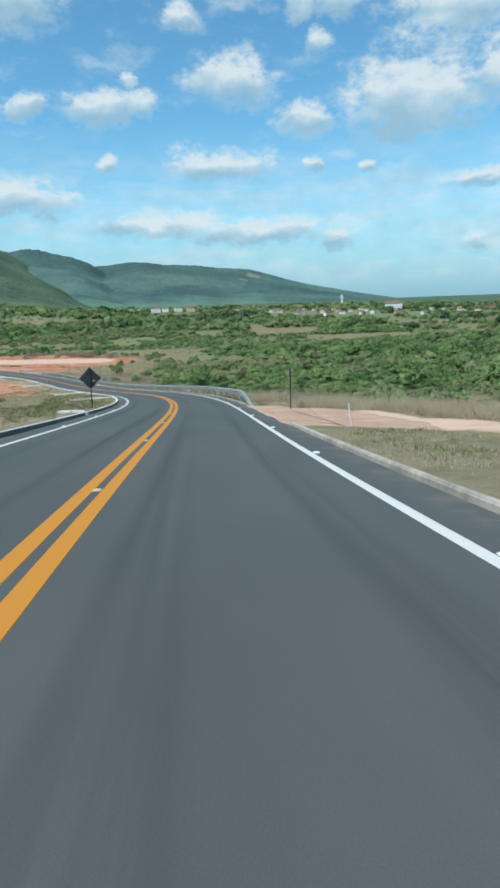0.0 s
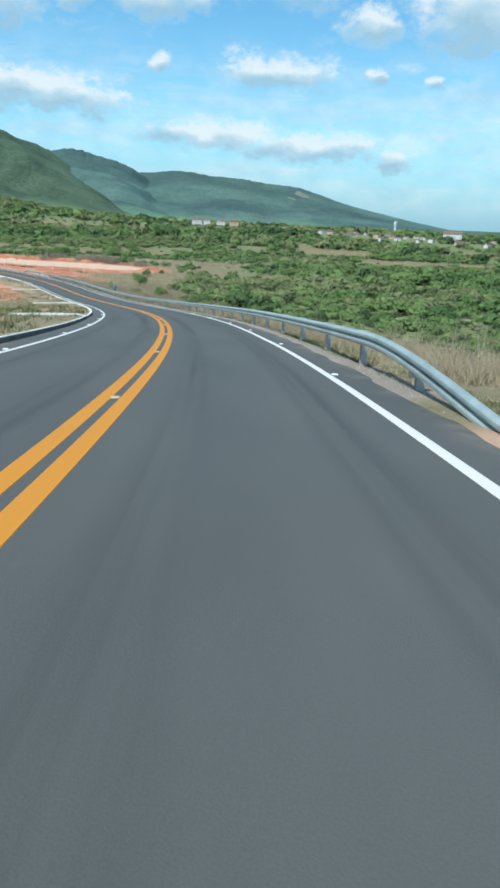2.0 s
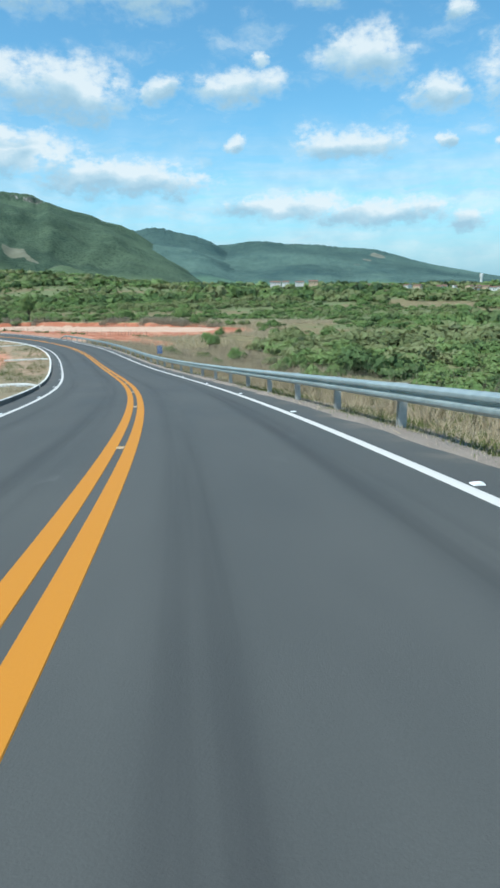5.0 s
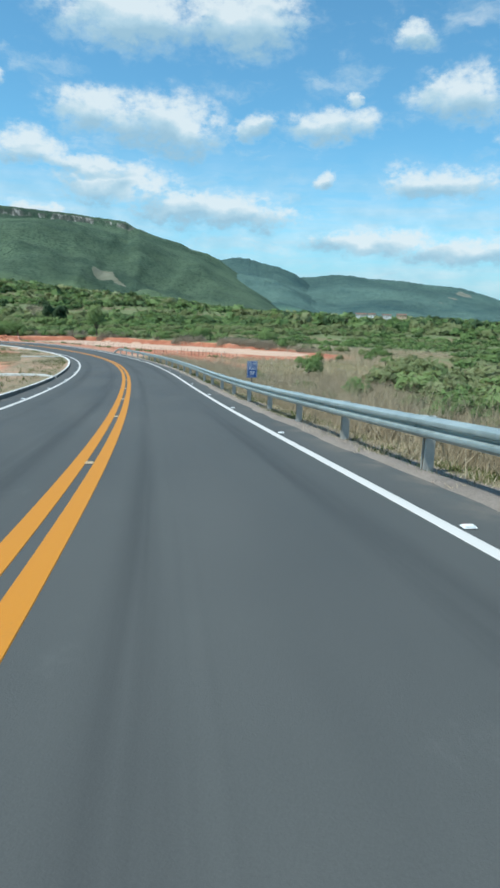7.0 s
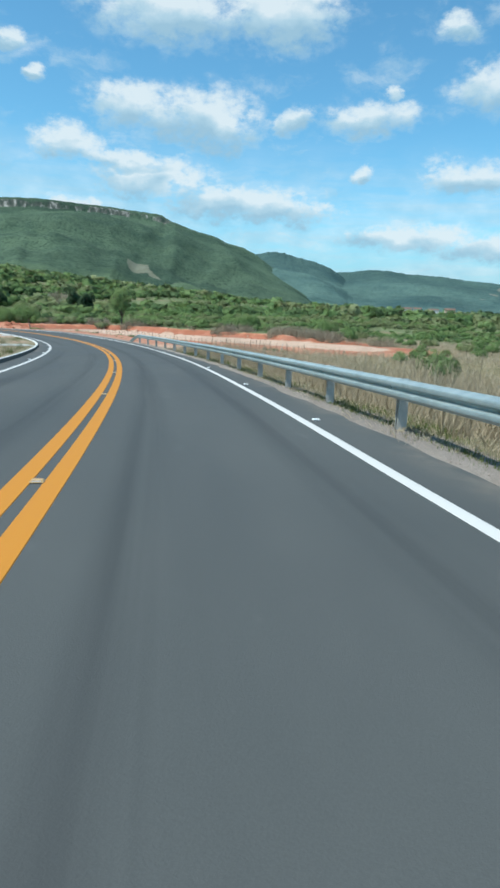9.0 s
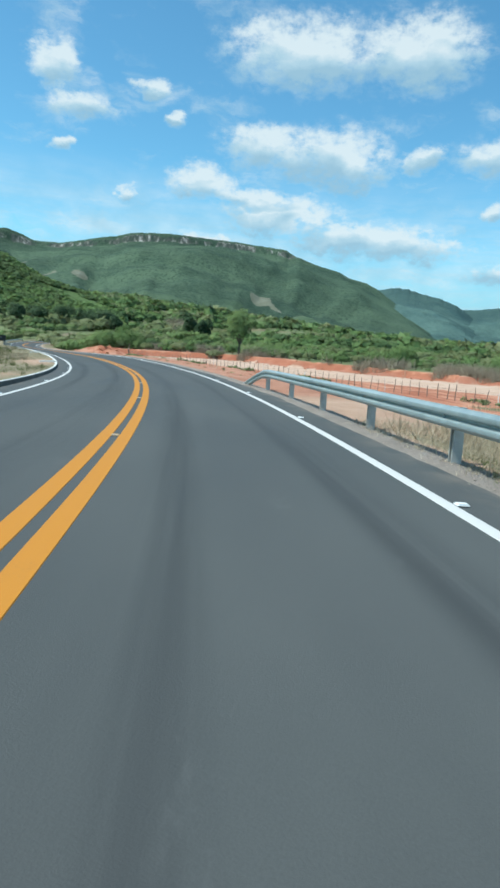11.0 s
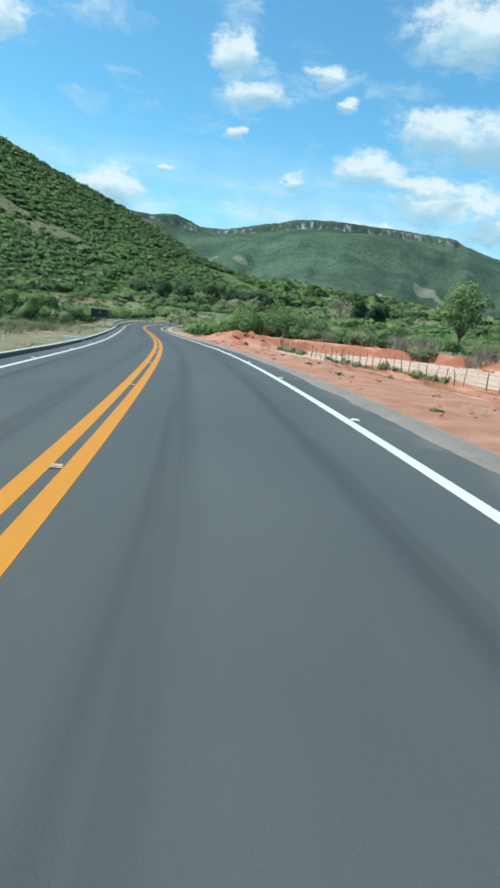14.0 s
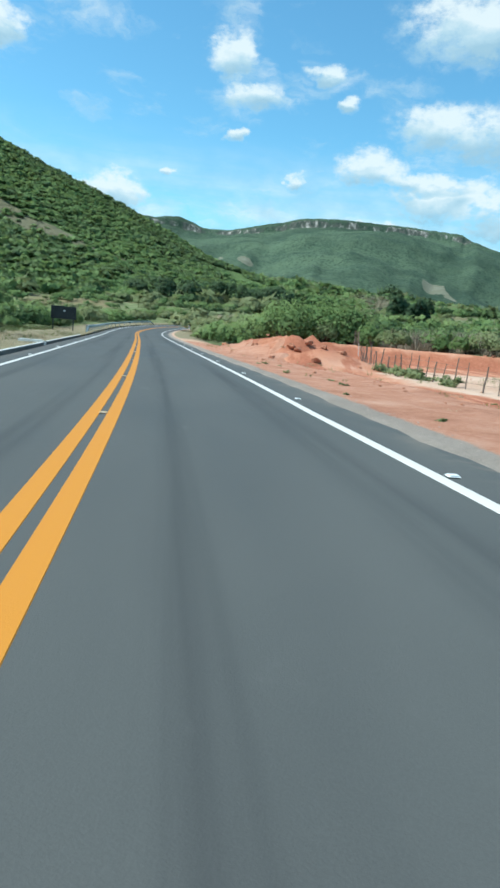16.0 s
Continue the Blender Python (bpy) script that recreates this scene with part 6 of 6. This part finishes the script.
    tufts("grass", *band(4600, 240, 330, -26.0, -8.2, 9, -0.2), 9, 0.36, 0.012, GRASS, "rank green weeds beside the last bend")
    tufts("grass", *band(420, 205, 320, 5.6, 22.0, 8, 0.25), 8, 0.25, 0.014, GRASS, "sparse weeds on red soil")
    # behind the clearing and along its edge
    n = 2600
    t, w = rng.rand(n * 2), 20.5 + 6.0 * rng.rand(n * 2) ** 1.5
    ax, ay, bx, by = -38.0, 237.0, -140.0, 268.7
    L = math.hypot(bx - ax, by - ay)
    x, y = ax + (bx - ax) * t + (by - ay) / L * -w * -1.0, ay + (by - ay) * t - (bx - ax) / L * w
    keep = (capsule(x, y, CLEARING[0], CLEARING[1]) > 21) & (fbm(x / 6, y / 6, 3) + rng.normal(0, 0.08, len(x)) > np.where(x > -112, 0.05, -0.25))
    x, y = x[keep][:n], y[keep][:n]
    z, s, d = land(x, y)
    foot = np.repeat(np.stack([x, y, z - 0.05], -1), 7, 0) + np.concatenate([rng.normal(0, 0.3, (len(x) * 7, 2)), np.zeros((len(x) * 7, 1))], 1)
    way = np.concatenate([rng.normal(0, 0.3, (len(foot), 2)), np.ones((len(foot), 1))], 1) * rng.uniform(0.7, 2.4, (len(foot), 1))
    ob = new("dry_twigs", tri_mesh("dry_twigs", blades(foot, way, 0.032, rng), rng.rand(len(foot)), TWIG))
    tagged(ob, "grey dry brush along the cut bank", "brush", kind="stuff")
    # dry grass field below the bend
    x, y = jitter_grid(-66, 16, 168, 312, 1.0, rng)
    z, s, d = land(x, y)
    m = (d > 16) & (capsule(x, y, CLEARING[0], CLEARING[1]) > 23) & (fbm(x / 12, y / 12, 3) > -0.3) & (meadow(x, y) > 0.15)
    foot = np.repeat(np.stack([x[m], y[m], z[m] - 0.05], -1), 6, 0) + np.concatenate([rng.normal(0, 0.25, (m.sum() * 6, 2)), np.zeros((m.sum() * 6, 1))], 1)
    way = np.concatenate([rng.normal(0, 0.3, (len(foot), 2)), np.ones((len(foot), 1))], 1) * rng.uniform(0.5, 1.3, (len(foot), 1))
    ob = new("dry_grass", tri_mesh("dry_grass", blades(foot, way, 0.03, rng), rng.rand(len(foot)), STRAW))
    tagged(ob, "tall dry grass below the bend", "grass", kind="stuff")


build_scrub()
build_hill_scrub()
build_bushes()
build_trees()
build_grass()


# ---- the village on the plain and loose stones ----


def house(wide, deep, high, walls, label, floors=1):
    """A small gabled house with a tiled roof, a door and windows."""
    ob = empty("house", Matrix(), label, "house", "village houses")
    bm = bmesh.new()
    w, d = wide / 2, deep / 2
    ridge = high + deep * 0.22
    pts = [(-w, -d, -4.5), (w, -d, -4.5), (w, d, -4.5), (-w, d, -4.5), (-w, -d, high), (w, -d, high), (w, d, high), (-w, d, high), (-w, 0, ridge), (w, 0, ridge)]
    v = [bm.verts.new(p) for p in pts]
    for f in ((0, 1, 5, 4), (2, 3, 7, 6), (1, 2, 6, 9, 5), (3, 0, 4, 8, 7), (0, 3, 2, 1)):
        bm.faces.new([v[k] for k in f])
    part("wall", bm, walls, ob)
    bm = bmesh.new()
    for sgn in (-1, 1):
        a = [bm.verts.new(p) for p in ((-w - 0.4, sgn * (d + 0.6), high - 0.13), (w + 0.4, sgn * (d + 0.6), high - 0.13), (w + 0.4, 0, ridge + 0.06), (-w - 0.4, 0, ridge + 0.06))]
        b = [bm.verts.new((p.co.x, p.co.y, p.co.z + 0.16)) for p in a]
        bm.faces.new(a), bm.faces.new(b)
        for k in range(4):
            bm.faces.new((a[k], a[(k + 1) % 4], b[(k + 1) % 4], b[k]))
    part("roof", bm, ROOF_TILE, ob, "clay tile roof")
    for fl in range(floors):
        n = max(2, int(wide / 3.2))
        for k in range(n):
            cx = -w + wide * (k + 0.5) / n
            bm = bmesh.new()
            if k == n // 2 and fl == 0:
                box(bm, cx, -d - 0.01, 1.0, 0.95, 0.08, 2.1)
                part("door", bm, OPENING, ob)
            else:
                box(bm, cx, -d - 0.01, 1.55 + 3 * fl, 1.1, 0.08, 1.1)
                part("window", bm, OPENING, ob)
    return ob


def build_village():
    rng = random.Random(12)
    kinds = [house(11, 8, 3.6, PLASTER, "small white plastered house with a clay tile roof"), house(14, 9, 3.8, CREAM, "low ochre house with a clay tile roof"),
             house(9, 7, 3.4, PLASTER, "little white house with a clay tile roof"), house(17, 9, 4.0, PLASTER, "long white house with a clay tile roof")]
    used = set()
    for x, y, k in VILLAGE:
        if k > 3:
            continue
        x, y = x + rng.uniform(-5, 5), y + rng.uniform(-8, 8)
        big = 0.82 if x < 10 else rng.uniform(0.65, 0.95)
        m = pose(x, y, ground_at(x, y) + (4.4 if x < 10 else 0.7), 0, 0, rng.uniform(-60, 60) if x > 10 else rng.uniform(-12, 12)) @ Matrix.Diagonal((big, big, big, 1))
        if k in used:
            copy_thing(kinds[k], m)
        else:
            kinds[k].matrix_world = m
            used.add(k)
    # the tall white building and the water tower
    hall = house(24, 14, 9.0, PLASTER, "large white two-storey building above the village", 2)
    hall.name = "building"
    hall.matrix_world = pose(280, 927, ground_at(280, 927), 0, 0, -18)
    x, y = 309, 1422
    z = ground_at(x, y)
    tower = empty("water_tower", pose(x, y, z), "slim white water tower standing over the village", "tower")
    bm = bmesh.new()
    rod(bm, (0, 0, -1), (0, 0, 15), 2.6, 2.6, 16)
    part("shaft", bm, PLASTER, tower)
    bm = bmesh.new()
    rod(bm, (0, 0, 14.9), (0, 0, 22), 3.6, 3.6, 18)
    rod(bm, (0, 0, 21.9), (0, 0, 22.6), 3.8, 3.2, 18)
    part("tank", bm, PLASTER, tower)


def build_rubble():
    """Loose stones and clods on the red soil and by the asphalt."""
    rng = random.Random(31)
    meshes, clods = [], []
    for k in range(5):
        bm = bmesh.new()
        bmesh.ops.create_icosphere(bm, subdivisions=2, radius=1.0)
        for v in bm.verts:
            v.co *= rng.uniform(0.65, 1.15)
            v.co.z *= 0.6
        me = bpy.data.meshes.new("stone")
        bm.to_mesh(me)
        bm.free()
        me.materials.append(STONE)
        meshes.append(me)
        red = me.copy()
        red.materials[0] = CLOD
        clods.append(red)
    def heap(k):
        """A big clod on the spoil heaps or at the foot of the cut bank."""
        if k % 2:
            mx, my, high, wide = MOUNDS[rng.randrange(len(MOUNDS))]
            x, y = mx + rng.gauss(0, wide * 0.6), my + rng.gauss(0, wide * 0.6)
        else:
            t = rng.random()
            x, y = -60.0 - 60.0 * t + rng.gauss(0, 1.0), 263.5 + 17.0 * t + rng.gauss(0, 1.2)
        s, d = nearest(np.array([x]), np.array([y]))
        r = rng.uniform(0.12, 0.34)
        if d[0] < 7.5:
            return
        ob = new("clod", clods[k % 5])
        ob.matrix_world = pose(x, y, ground_at(x, y) + r * 0.05, rng.uniform(-30, 30), rng.uniform(-30, 30), rng.uniform(0, 360)) @ Matrix.Diagonal((r, r * rng.uniform(0.7, 1.3), r, 1))
        tagged(ob, "big clod of dark red earth on a spoil heap" if k % 2 else "big clod of red earth below the cut bank", "clod", "earth clods")
    for k in range(90):
        heap(k)
    for k in range(270):
        if k < 190:
            s, d = rng.uniform(200, 325), rng.choice((rng.uniform(5.4, 8.5), rng.uniform(6, 20)))
        else:
            s, d = rng.uniform(6, 180), rng.uniform(4.75, 6.0)
        p = on_road(s, d)
        z = float(land(np.array([p[0]]), np.array([p[1]]), (np.array([s]), np.array([d])))[0][0])
        r = rng.uniform(0.025, 0.05 + 0.08 * rng.random()) if k < 190 else rng.uniform(0.018, 0.045)
        ob = new("stone", clods[k % 5] if k < 190 else meshes[k % 5])
        ob.matrix_world = pose(p[0], p[1], z + r * 0.1, rng.uniform(-20, 20), rng.uniform(-20, 20), rng.uniform(0, 360)) @ Matrix.Diagonal((r, r * rng.uniform(0.7, 1.3), r, 1))
        tagged(ob, "clod of reddish earth on bare soil" if k < 190 else "small pale stone beside the asphalt", "stone", "loose stones")


def build_gravel():
    """Loose gravel spilled along the edge of the asphalt."""
    rng = np.random.RandomState(77)
    corner = np.array([(1, 0, 0), (-1, 0, 0), (0, 1, 0), (0, -1, 0), (0, 0, 1), (0, 0, -1)], float)
    side = np.array([(0, 2, 4), (2, 1, 4), (1, 3, 4), (3, 0, 4), (2, 0, 5), (1, 2, 5), (3, 1, 5), (0, 3, 5)])
    n = 9000
    s = np.where(rng.rand(n) < 0.6, rng.uniform(178, 318, n), rng.uniform(20, 200, n))
    d = 4.42 + np.abs(rng.normal(0, 0.42, n))
    keep = fbm(s / 3.0, d / 0.8, 3) + rng.normal(0, 0.2, n) > -0.15
    s, d = s[keep], d[keep]
    p = on_road(s, d)
    z = land(p[:, 0], p[:, 1], (s, d))[0]
    z = np.where(d < EDGE_R + 0.15, p[:, 2], z)
    r = rng.uniform(0.006, 0.019, len(s)) * np.where(rng.rand(len(s)) < 0.05, 1.7, 1.0)
    shape = corner[None] * rng.uniform(0.6, 1.25, (len(s), 6, 1)) * r[:, None, None]
    turn = rng.uniform(0, 6.28, len(s))
    c, q = np.cos(turn)[:, None], np.sin(turn)[:, None]
    at = np.stack([shape[..., 0] * c - shape[..., 1] * q + p[:, :1], shape[..., 0] * q + shape[..., 1] * c + p[:, 1:2], shape[..., 2] * 0.6 + (z + r * 0.2)[:, None]], -1)
    faces = side[None] + 6 * np.arange(len(s))[:, None, None]
    ob = link_mesh("gravel", at.reshape(-1, 3), faces.reshape(-1, 3).tolist(), STONE)
    tagged(ob, "loose pale gravel spilled along the asphalt edge", "gravel", kind="stuff")


build_village()
build_rubble()
build_gravel()
